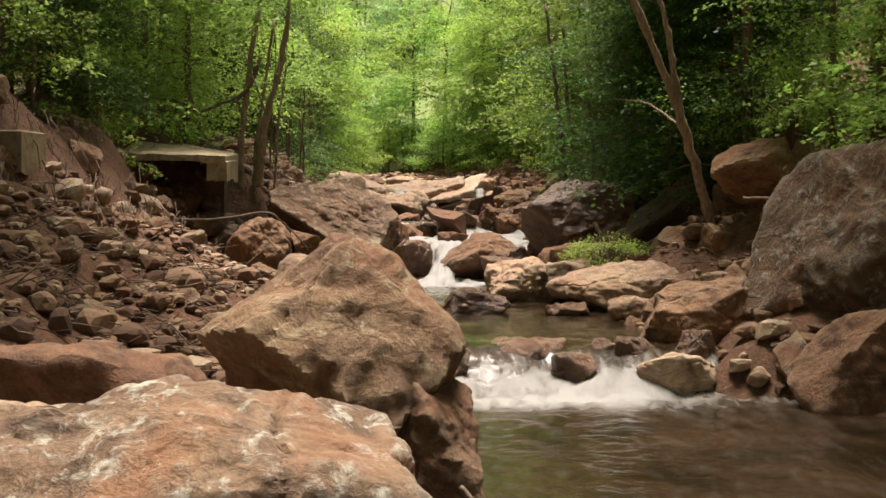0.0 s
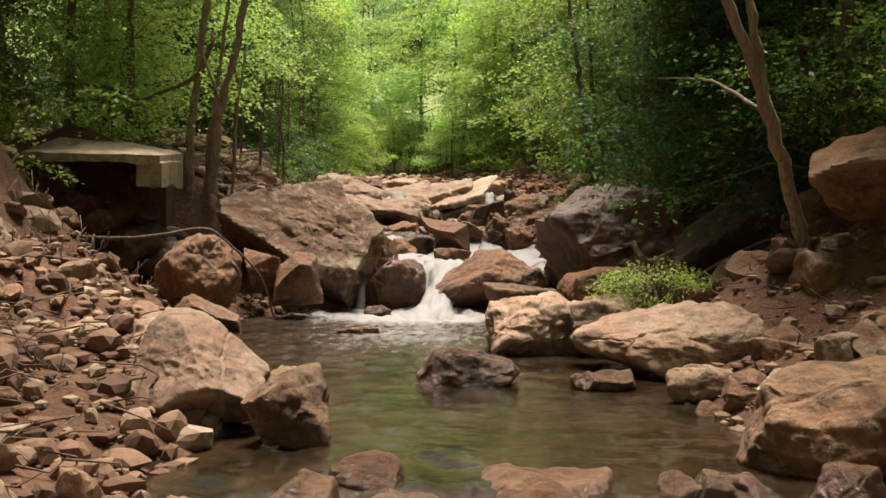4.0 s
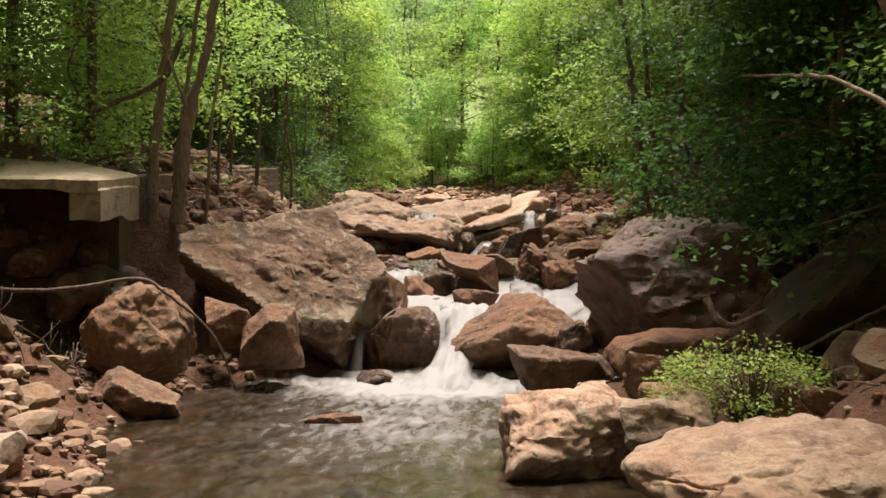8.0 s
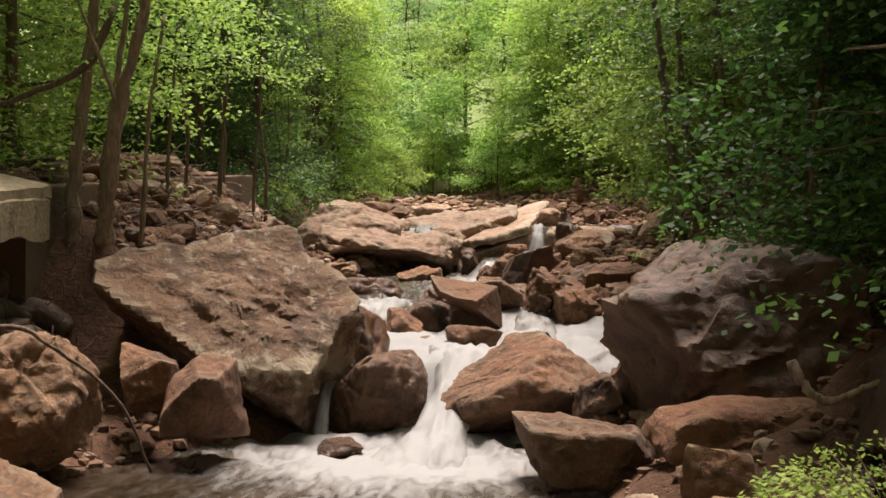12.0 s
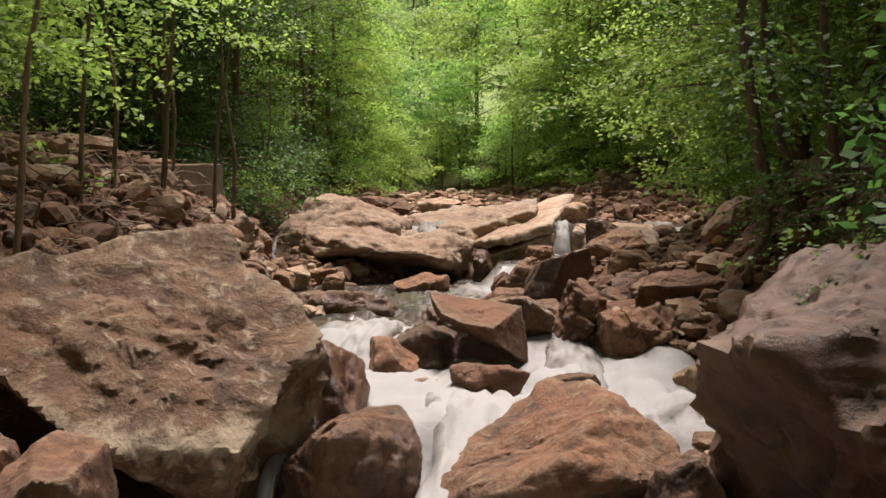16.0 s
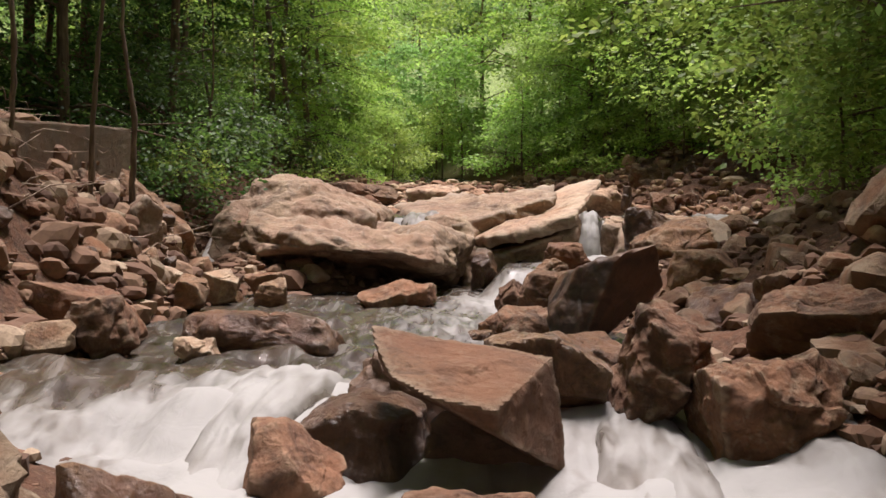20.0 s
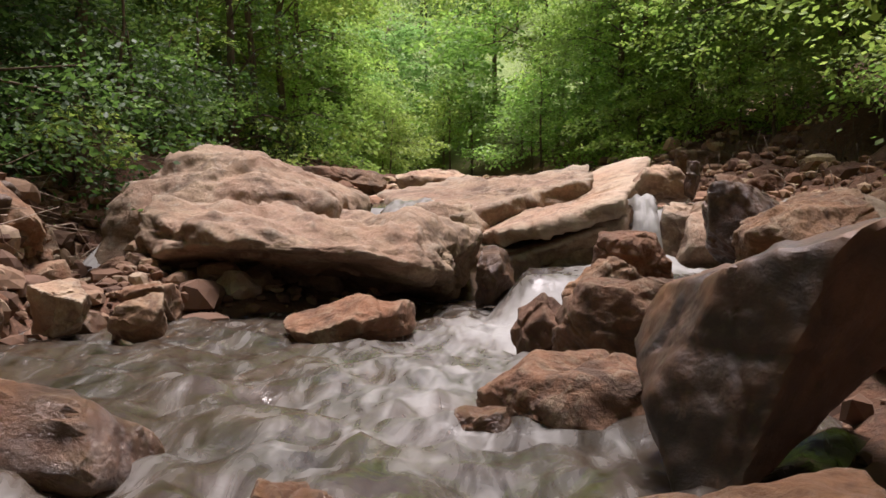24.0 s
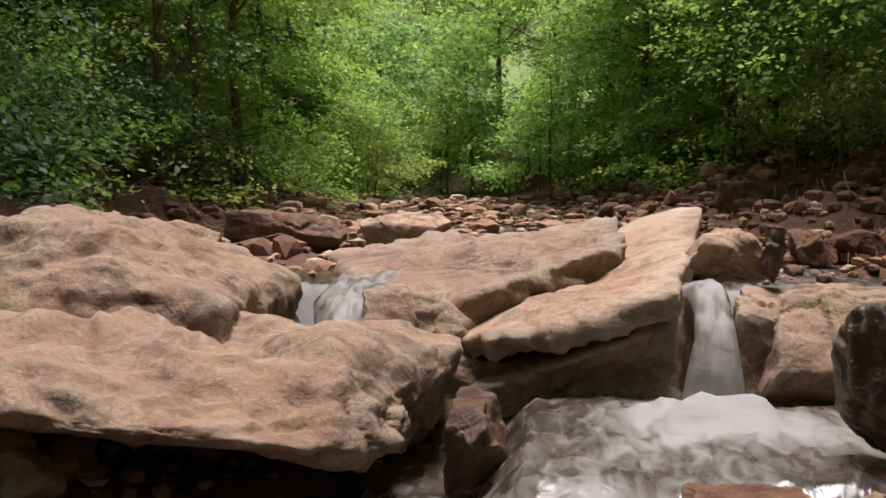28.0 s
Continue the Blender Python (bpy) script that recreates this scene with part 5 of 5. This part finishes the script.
# the wood's edge on both banks, with unseen rows behind added for shade
for row, y in enumerate(np.arange(-8.4, 60, 2.3)):
    l, r = min(np.interp(y, EDGE_Y, EDGE_L), -2.4 if 33 < y < 41 else 9.0), np.interp(y, EDGE_Y, EDGE_R)
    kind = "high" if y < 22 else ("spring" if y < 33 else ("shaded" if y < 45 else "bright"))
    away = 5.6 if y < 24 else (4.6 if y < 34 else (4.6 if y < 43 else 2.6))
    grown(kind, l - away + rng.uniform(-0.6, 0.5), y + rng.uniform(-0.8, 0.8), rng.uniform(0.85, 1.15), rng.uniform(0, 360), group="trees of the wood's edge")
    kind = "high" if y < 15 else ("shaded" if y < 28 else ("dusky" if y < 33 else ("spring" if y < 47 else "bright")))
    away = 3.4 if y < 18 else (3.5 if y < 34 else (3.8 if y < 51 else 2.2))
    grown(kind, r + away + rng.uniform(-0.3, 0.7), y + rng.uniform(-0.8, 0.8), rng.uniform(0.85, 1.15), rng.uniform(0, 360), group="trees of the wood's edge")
    if row % 2 and y < 22:
        continue
    grown("high" if y < 24 else ("shaded" if 28 < y < 46 else "back"), l - away - 3.4 + rng.uniform(-0.8, 0.8), y + rng.uniform(-1, 1), rng.uniform(0.9, 1.25), rng.uniform(0, 360), group="trees of the inner wood")
    grown("high" if y < 22 else "back", r + away + 3.4 + rng.uniform(-0.8, 0.8), y + rng.uniform(-1, 1), rng.uniform(0.9, 1.25), rng.uniform(0, 360), group="trees of the inner wood")
    if y > 41:
        grown("shrub", l - 3.4 + rng.uniform(-0.8, 0.4), y + rng.uniform(-1, 1), rng.uniform(0.7, 1.3), rng.uniform(0, 360), group="shrubs under the trees")
    if y > 24:
        grown("shrub", r + 3.2 + rng.uniform(-0.4, 0.8), y + rng.uniform(-1, 1), rng.uniform(0.7, 1.3), rng.uniform(0, 360), group="shrubs under the trees")
# the wooded slope that closes the valley
for k in range(140):
    y = 57 + 60 * rng.uniform() ** 1.2
    x = rng.uniform(-0.36, 0.2) * y + rng.uniform(-2, 2)
    l, r = np.interp(y, EDGE_Y, EDGE_L), np.interp(y, EDGE_Y, EDGE_R)
    if y < 61 and l - 0.6 < x < r + 0.6:
        continue
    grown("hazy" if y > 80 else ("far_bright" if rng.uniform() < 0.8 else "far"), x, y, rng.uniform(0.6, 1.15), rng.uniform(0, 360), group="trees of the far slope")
for k in range(40):
    y = rng.uniform(55, 70)
    x = np.interp(y, EDGE_Y, EDGE_L) + rng.uniform(-2.5, 6.0)
    if y < 60 and abs(x - (np.interp(y, EDGE_Y, EDGE_L) + 1.9)) < 1.6:
        continue
    grown("shrub", x, y, rng.uniform(0.8, 1.5), rng.uniform(0, 360), group="shrubs under the trees")
scatter(22, -6.4, -4.3, 18.5, 23.6, 0.2, 0.6, "stones of the dark hollow")

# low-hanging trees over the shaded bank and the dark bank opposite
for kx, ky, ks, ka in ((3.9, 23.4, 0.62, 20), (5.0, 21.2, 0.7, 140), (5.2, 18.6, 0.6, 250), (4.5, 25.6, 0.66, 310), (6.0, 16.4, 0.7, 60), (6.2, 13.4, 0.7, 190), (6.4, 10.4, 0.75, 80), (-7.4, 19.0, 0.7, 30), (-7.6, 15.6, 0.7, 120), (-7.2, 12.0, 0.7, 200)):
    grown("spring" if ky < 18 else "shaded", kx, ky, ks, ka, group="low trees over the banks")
# tall trees added to block the sun, their crowns mostly out of view
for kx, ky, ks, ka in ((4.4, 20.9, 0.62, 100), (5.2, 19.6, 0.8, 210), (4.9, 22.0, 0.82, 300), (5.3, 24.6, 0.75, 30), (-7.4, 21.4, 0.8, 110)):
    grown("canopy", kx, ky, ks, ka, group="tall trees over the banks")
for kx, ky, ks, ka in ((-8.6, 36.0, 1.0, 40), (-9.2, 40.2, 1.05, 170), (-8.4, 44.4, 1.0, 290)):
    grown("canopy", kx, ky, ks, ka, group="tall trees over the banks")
scatter(46, -6.8, -4.0, 8.0, 20.0, 0.2, 0.62, "blocks of the dark bank", "rock_block")


def pile(count, x0, x1, y0, y1, z_of, small, large, group):
    for _ in range(count):
        px, py = rng.uniform(x0, x1), rng.uniform(y0, y1)
        size = rng.uniform(small, large)
        me = CLODS[rng.integers(len(CLODS))]
        ob = new("clod", me)
        ob.location, ob.scale = (px, py, z_of(px)), (size, size, size)
        ob.rotation_euler = (rng.normal(0, 0.4), rng.normal(0, 0.4), rng.uniform(0, 6.28))
        tagged(ob, "dark clod of earth and stone in the eroded bank", "clod", group)


CLODS = [mesh_of("clod", *rock_shape((1.0, rng.uniform(0.7, 1.0), rng.uniform(0.5, 0.9)), 500 + i, sub=4, hard=14, rough=1.5), (EARTH, BROWN, DARK)[i % 3]) for i in range(6)]
pile(52, -6.6, -4.6, 22.2, 24.0, lambda px: 1.35 + (-4.4 - px) * 0.7 + rng.uniform(-0.35, 0.25), 0.35, 0.8, "clods under the terrace")

scatter(26, -1.5, -0.35, 7.4, 10.4, 0.15, 0.36, "stones of the lower bar")
scatter(46, 2.6, 6.0, 13.0, 21.0, 0.22, 0.65, "blocks of the shaded bank", "rock_block")
scatter(44, 2.0, 4.6, 22.0, 29.0, 0.22, 0.65, "blocks of the shaded bank", "rock_block")
for _ in range(150):
    px, py = rng.uniform(-5.1, -3.7), rng.uniform(24.6, 35.0)
    pile(1, px - 0.01, px + 0.01, py - 0.01, py + 0.01, lambda q: height_at(q, py) + 0.02, 0.12, 0.4, "clods under the terrace")

for kx, ky in ((5.9, 12.0), (6.3, 14.6), (5.7, 17.2), (5.4, 19.8), (5.9, 9.0), (-6.6, 11.0), (-6.9, 14.2), (-6.7, 17.4), (-6.6, 20.2)):
    grown("shrub", kx, ky, rng.uniform(0.8, 1.2), rng.uniform(0, 360), group="shrubs on the banks")

# ---- the ruined concrete terrace, trunks, limbs and roots ----
def concrete_material():
    m, nodes, links, bsdf = shader("stained_concrete")
    geo = nodes.new("ShaderNodeNewGeometry")

    def noise_at(scale, detail, distortion=0.4):
        n = node(nodes, "ShaderNodeTexNoise", Scale=scale, Detail=detail, Distortion=distortion)
        links.new(geo.outputs["Position"], n.inputs["Vector"])
        return n.outputs[0]

    c = ramp(nodes, links, noise_at(1.4, 6), [(0.35, (0.3, 0.235, 0.145)), (0.65, (0.4, 0.32, 0.21))])
    c = mixed(nodes, links, ramp(nodes, links, noise_at(5.0, 8, 1.0), [(0.5, (0.0,)), (0.7, (0.7,))]), c, (0.13, 0.105, 0.06))
    c = mixed(nodes, links, ramp(nodes, links, noise_at(40.0, 5), [(0.55, (0.0,)), (0.7, (0.4,))]), c, (0.1, 0.07, 0.045))
    links.new(c, bsdf.inputs["Base Color"])
    bsdf.inputs["Roughness"].default_value = 0.92
    b = node(nodes, "ShaderNodeBump", Strength=0.5, Distance=0.03)
    links.new(noise_at(18, 8), b.inputs["Height"])
    links.new(b.outputs[0], bsdf.inputs["Normal"])
    return m


CONCRETE = concrete_material()
WALL = rock_material("muddy_concrete", (0.19, 0.11, 0.065), (0.14, 0.078, 0.045), (0.05, 0.03, 0.019), (0.22, 0.17, 0.11), lichen=0.3, bump=0.4)


def slab_mesh(name, corners, thick, material, seed=1, cells=40, ragged=0.03):
    """A worn slab over four corners (x, y, z of the top), with broken edges."""
    c = np.asarray(corners, float)
    u, v = np.meshgrid(np.linspace(0, 1, cells), np.linspace(0, 1, cells))
    top = ((1 - u) * (1 - v))[..., None] * c[0] + (u * (1 - v))[..., None] * c[1] + (u * v)[..., None] * c[2] + ((1 - u) * v)[..., None] * c[3]
    flat = top.reshape(-1, 3)
    edge = np.minimum(np.minimum(u, 1 - u), np.minimum(v, 1 - v)).ravel()
    flat[:, 2] += layers(flat * 2.2, 3, seed) * 0.018 - np.clip(0.03 - edge, 0, 1) * 0.8
    rim = edge < 0.001
    flat[rim, :2] += np.stack([layers(flat[rim] * 3 + 5, 3, seed), layers(flat[rim] * 3 + 15, 3, seed)], 1) * ragged
    low = flat - np.array([0, 0, thick]) + np.stack([np.zeros(len(flat))] * 2 + [layers(flat * 1.7, 3, seed + 4) * 0.05], 1)
    n = cells
    i, j = np.meshgrid(np.arange(n - 1), np.arange(n - 1))
    a = (j * n + i).ravel()
    faces = [tuple(q) for q in np.stack([a, a + 1, a + n + 1, a + n], 1)] + [tuple(q) for q in np.stack([a + n, a + n + 1, a + 1, a], 1) + n * n]
    ring = list(range(n)) + [k * n + n - 1 for k in range(1, n)] + [n * n - 1 - k for k in range(1, n)] + [k * n for k in range(n - 2, 0, -1)]
    for k in range(len(ring)):
        p, q = ring[k], ring[(k + 1) % len(ring)]
        faces.append((p, p + n * n, q + n * n, q))
    return mesh_of(name, np.concatenate([flat, low]), [tuple(int(w) for w in f) for f in faces], material, smooth=False)


terrace = tagged(new("concrete_terrace"), "ruined concrete terrace with a stained retaining wall over the bank", "wall", kind="structure")
part("slab", slab_mesh("slab", [(-6.6, 21.3, 3.16), (-4.46, 21.6, 3.17), (-4.55, 23.3, 3.29), (-7.0, 24.6, 3.8)], 0.14, CONCRETE, 3, ragged=0.02), terrace)
part("edge_beam", slab_mesh("edge_beam", [(-4.85, 21.62, 3.03), (-4.44, 21.6, 3.03), (-4.52, 23.2, 3.15), (-4.95, 23.2, 3.15)], 0.42, CONCRETE, 4, ragged=0.01), terrace)
part("retaining_wall", slab_mesh("retaining_wall", [(-5.3, 23.3, 3.27), (-4.85, 23.3, 3.27), (-5.15, 34.6, 4.1), (-5.6, 34.6, 4.1)], 1.5, WALL, 5, ragged=0.006), terrace)


def limb(name, label, points, r0, r1, material, category, sides=8, bumps=0.12, steps=28, seed=1, kind="", group=""):
    """A crooked tapered stem through points."""
    pts = np.asarray(points, float)
    k = np.linspace(0, len(pts) - 1, steps)
    line = np.stack([np.interp(k, range(len(pts)), pts[:, i]) for i in range(3)], 1)
    for _ in range(4):
        line[1:-1] = (line[:-2] + 2 * line[1:-1] + line[2:]) / 4
    g = np.random.default_rng(seed)
    line[1:-1] += g.normal(0, (r0 + r1) * 0.12, (steps - 2, 3))
    radii = np.linspace(r0, r1, steps) * (1 + g.normal(0, bumps, steps))
    return tagged(new(name, mesh_of(name, *tube(line, radii, sides), material)), label, category, group, kind)


def stems(name, label, bark, leaf_mat, lines, crowns, leaf=0.09, seed=1):
    """A tree from its stems (points, first and last radius) and leaf sprays at (place, reach, count)."""
    g = np.random.default_rng(seed)
    ob = tagged(new(name), label, "tree")
    for pts, r0, r1 in lines:
        stem = limb("stem", "", pts, r0, r1, bark, "", seed=seed + int(r0 * 1000))
        stem.parent = ob
    centres, ahead = [], []
    for (x, y, z), reach, count in crowns:
        for _ in range(count):
            a = g.uniform(0, 6.28)
            way = np.array([math.cos(a), math.sin(a), 0])
            root = np.array([x, y, z]) + g.normal(0, 0.4, 3) * reach * np.array([1, 1, 0.6])
            c, d = spray(g, root, way, g.uniform(0.6, 1.1), 0.7, 44, g.uniform(0.2, 0.6))
            centres.append(c)
            ahead.append(d)
    if centres:
        part("crown", mesh_of("crown", *leaves(np.concatenate(centres), np.concatenate(ahead), leaf, g), leaf_mat, smooth=False), ob)
    return ob


stems("tree", "pale leaning forked tree rooted among boulders", PALE_BARK, LEAF_SHADE, [([(4.15, 16.25, 1.7), (3.9, 16.0, 2.45), (3.58, 15.8, 3.3), (3.19, 15.6, 4.18), (2.73, 15.4, 5.04), (2.2, 15.2, 6.2), (1.9, 15.1, 7.6)], 0.08, 0.035), ([(3.55, 15.78, 3.4), (3.42, 15.7, 4.0), (3.32, 15.7, 4.61), (3.17, 15.7, 5.2), (3.0, 15.7, 7.2)], 0.05, 0.03), ([(3.62, 15.8, 3.2), (3.3, 17.0, 3.75), (3.07, 19.3, 4.09)], 0.022, 0.01)], [((2.2, 15.4, 7.8), 1.6, 40)], seed=31)
stems("tree", "clump of slender grey-brown trunks at the terrace corner", PALE_BARK, LEAF, [([(-4.68, 24.2, 2.6), (-4.7, 24.2, 3.2), (-4.62, 24.25, 4.2), (-4.47, 24.3, 5.5), (-4.2, 24.5, 7.8)], 0.1, 0.05), ([(-4.24, 24.1, 2.6), (-4.2, 24.05, 3.2), (-4.05, 24.0, 4.2), (-3.72, 23.9, 5.3), (-3.3, 23.9, 8.0)], 0.12, 0.05), ([(-4.36, 24.3, 2.7), (-4.34, 24.3, 3.6), (-4.2, 24.3, 4.6), (-3.95, 24.3, 6.4)], 0.06, 0.03), ([(-3.95, 24.5, 2.6), (-3.9, 24.5, 3.4), (-3.85, 24.5, 4.3), (-3.7, 24.6, 5.5)], 0.035, 0.02), ([(-4.05, 24.05, 4.2), (-4.3, 24.0, 4.9), (-4.55, 23.9, 5.6)], 0.03, 0.015)], [((-4.2, 24.4, 7.2), 1.9, 60), ((-3.5, 25.4, 5.6), 1.2, 24)], seed=32)
limb("branch", "dark crooked limb reaching over the bank", [(-4.3, 24.5, 5.6), (-4.48, 24.2, 4.75), (-5.12, 24.1, 4.47), (-5.6, 24.0, 4.23), (-5.92, 24.0, 4.5), (-6.95, 24.0, 4.65), (-7.8, 23.8, 4.29)], 0.05, 0.02, BARK, "branch", seed=3)
limb("branch", "thin bare twig arching beside the limb", [(-5.6, 24.0, 4.25), (-5.9, 23.9, 4.9), (-5.7, 23.8, 5.3), (-5.2, 23.8, 5.8)], 0.02, 0.006, BARK, "branch", seed=4)
limb("dead_branch", "dead branch lying along the bank over boulders", [(-5.9, 20.3, 1.88), (-4.78, 20.1, 1.8), (-4.04, 19.95, 1.85), (-3.3, 20.0, 2.02), (-3.09, 20.0, 1.86), (-2.9, 20.3, 1.62), (-2.58, 20.5, 1.28), (-2.46, 20.8, 0.62)], 0.03, 0.012, BARK, "branch", seed=5)
limb("root", "bleached curved root in the shade", [(2.8, 19.6, 1.85), (2.88, 19.5, 1.66), (3.01, 19.45, 1.56), (3.15, 19.4, 1.63), (3.4, 19.3, 1.78)], 0.04, 0.022, DEAD_WOOD, "root", seed=6)
limb("dead_branch", "thin dead branch leaning on the shaded boulder", [(3.45, 18.6, 1.4), (4.17, 18.5, 1.83), (4.67, 18.4, 2.0), (5.2, 18.3, 2.05)], 0.02, 0.008, DEAD_WOOD, "branch", seed=7)
limb("dead_branch", "thin dead stick lying across the boulders", [(3.4, 11.9, 2.1), (4.2, 11.7, 2.08), (5.1, 11.5, 2.04)], 0.014, 0.009, DEAD_WOOD, "branch", seed=8)
limb("root", "bare root hanging down the boulder field", [(2.7, 26.9, 2.0), (2.78, 26.8, 2.35), (2.95, 26.7, 2.75), (3.05, 26.7, 3.15)], 0.05, 0.03, BARK, "root", seed=9)
stems("tree", "dark leaning tree over the boulder field", BARK, LEAF_SHADE, [([(3.0, 27.2, 2.1), (3.1, 27.2, 3.1), (2.92, 27.2, 4.3), (2.8, 27.3, 5.6), (2.5, 27.4, 7.5)], 0.1, 0.04), ([(3.35, 27.5, 2.2), (3.42, 27.5, 3.4), (3.15, 27.5, 4.7), (3.0, 27.5, 7.0)], 0.08, 0.035), ([(3.8, 27.0, 2.4), (3.75, 27.0, 3.6), (3.6, 27.0, 5.2), (3.5, 27.0, 7.0)], 0.06, 0.03)], [((3.0, 27.3, 6.0), 1.7, 60), ((2.9, 26.4, 4.6), 1.0, 16)], seed=33)
limb("dead_branch", "dead stick leaning into the pool beside the boulder", [(0.2, 4.75, 0.6), (0.33, 4.72, 0.46), (0.45, 4.7, 0.34), (0.6, 4.66, 0.2)], 0.014, 0.008, BARK, "branch", seed=12)
limb("log", "pale fallen log among the rubble", [(-5.45, 15.2, 2.22), (-5.0, 15.0, 2.16), (-4.65, 14.9, 2.1)], 0.13, 0.12, PALE_BARK, "log", bumps=0.04, steps=10, seed=10)
boulder("boulder", "smooth rounded ochre boulder in the bank", (-5.1, 14.8, 1.93), (0.72, 0.6, 0.8), 301, RUSTY, hard=8, strata=0, sub=5)
boulder("boulder", "smooth ochre boulder with a rounded end", (-5.5, 15.1, 2.0), (0.7, 0.6, 0.75), 302, TAN, hard=8, strata=0, sub=5)
boulder("boulder", "dark slab under the ochre boulders", (-5.9, 14.6, 2.0), (0.8, 0.6, 0.6), 303, BROWN, sub=5)
block = new("concrete_block", slab_mesh("concrete_block", [(-6.4, 14.0, 2.95), (-5.4, 13.7, 2.93), (-5.35, 14.4, 2.96), (-6.35, 14.6, 2.98)], 0.55, CONCRETE, 9, cells=16))
tagged(block, "pale broken concrete block stuck in the bank", "concrete block")
boulder("boulder", "earthy boulder holding up the broken block", (-5.9, 14.15, 2.05), (1.1, 0.8, 0.85), 304, BROWN, sub=5)


def shrub(label, at, size, count, leaf, seed):
    g = np.random.default_rng(seed)
    ob = tagged(new("shrub"), label, "shrub")
    twigs, centres, ahead = [], [], []
    for _ in range(count):
        a, r = g.uniform(0, 6.28), g.uniform(0.1, 1) ** 0.6
        tip = np.array([math.cos(a) * r * size[0] / 2, math.sin(a) * r * size[1] / 2, g.uniform(0.3, 1) * size[2] * (1 - 0.4 * r * r)])
        twigs.append(tube([(0, 0, -0.1), tip * np.array([0.4, 0.4, 0.7]), tip], [0.008, 0.005, 0.002], 4))
        way = np.array([math.cos(a), math.sin(a), 0])
        c, d = spray(g, tip - way * 0.1, way, 0.3, 0.22, 22, 0.3)
        centres.append(c)
        ahead.append(d)
    part("stem", mesh_of("stem", *joined(twigs), BARK), ob)
    part("foliage", mesh_of("foliage", *leaves(np.concatenate(centres), np.concatenate(ahead), leaf, g), LEAF, smooth=False), ob)
    ob.location = at
    return ob


shrub("bright green leafy shrub growing behind the flat slab", (2.75, 17.25, 0.95), (1.35, 1.0, 0.8), 150, 0.042, 1)
shrub("thin leafy shrub on top of the overhanging boulder", (4.9, 14.9, 2.95), (1.0, 0.7, 1.2), 46, 0.055, 2)
shrub("small green shrub among the boulders of the field", (4.2, 33.5, 3.0), (1.2, 0.9, 0.9), 40, 0.07, 3)
shrub("leafy shrub on the upper bank", (-5.6, 37.8, 3.3), (1.3, 1.2, 1.0), 50, 0.08, 4)
for i, (x, y) in enumerate(((-4.5, 27.0), (-4.6, 28.2), (-4.4, 29.4), (-4.6, 30.3), (-4.4, 31.6), (-4.5, 33.0), (-5.4, 38.5), (-5.9, 40.2), (-5.6, 41.8), (5.4, 31.0), (5.6, 33.4), (5.2, 36.0), (5.3, 24.6), (5.6, 22.6))):
    z = height_at(x, y)
    stems("sapling", "thin bare-stemmed sapling on the bank", BARK, LEAF, [([(x, y, z - 0.2), (x + 0.05, y, z + 1.2), (x + 0.15 * (-1) ** i, y, z + 2.4), (x + 0.1, y, z + 4.2)], 0.03 + 0.006 * (i % 3), 0.012)], [((x, y, z + 3.6), 0.7, 6)], seed=60 + i)


def brushwood(name, label, count, x0, x1, y0, y1, long, seed, hang=False, material=BARK):
    """Countless dead twigs and rootlets, as one mesh."""
    g = np.random.default_rng(seed)
    out = []
    for _ in range(count):
        x, y = g.uniform(x0, x1), g.uniform(y0, y1)
        z = height_at(x, y)
        a, L = g.uniform(0, 6.28), long * g.uniform(0.4, 1.2)
        way = np.array([math.cos(a), math.sin(a), g.normal(0, 0.25)]) * L
        if hang:
            way = np.array([g.normal(0, 0.3), g.normal(0, 0.3), -1]) * L
            z = z + g.uniform(0.0, 0.35)
        p = np.array([x, y, z + g.uniform(0.02, 0.2)])
        out.append(tube([p, p + way * 0.5 + g.normal(0, 0.12 * L, 3), p + way + g.normal(0, 0.12 * L, 3)], [0.009, 0.007, 0.003], 3))
    v, f = joined(out)
    return tagged(new(name, mesh_of(name, v, f, material)), label, "brushwood", kind="stuff")


brushwood("brushwood", "tangle of dead red-brown twigs on the lower bar", 420, -4.8, -1.6, 8.0, 13.5, 0.5, 1)
brushwood("brushwood", "dead twigs and roots on the bank under the terrace", 520, -5.6, -3.2, 19.5, 27.5, 0.55, 2)
brushwood("roots", "rootlets hanging from the eroded bank", 420, -6.4, -4.2, 12.5, 24.0, 0.6, 3, hang=True)
brushwood("brushwood", "dead twigs along the shaded bank", 260, 3.2, 6.0, 13.0, 30.0, 0.6, 4)
brushwood("brushwood", "pale dead twigs along the upper bank", 360, -6.5, -3.8, 27.0, 46.0, 0.7, 5, material=DEAD_WOOD)
brushwood("roots", "rootlets hanging over the far red bank", 260, 3.0, 6.5, 38.0, 55.0, 0.6, 6, hang=True)
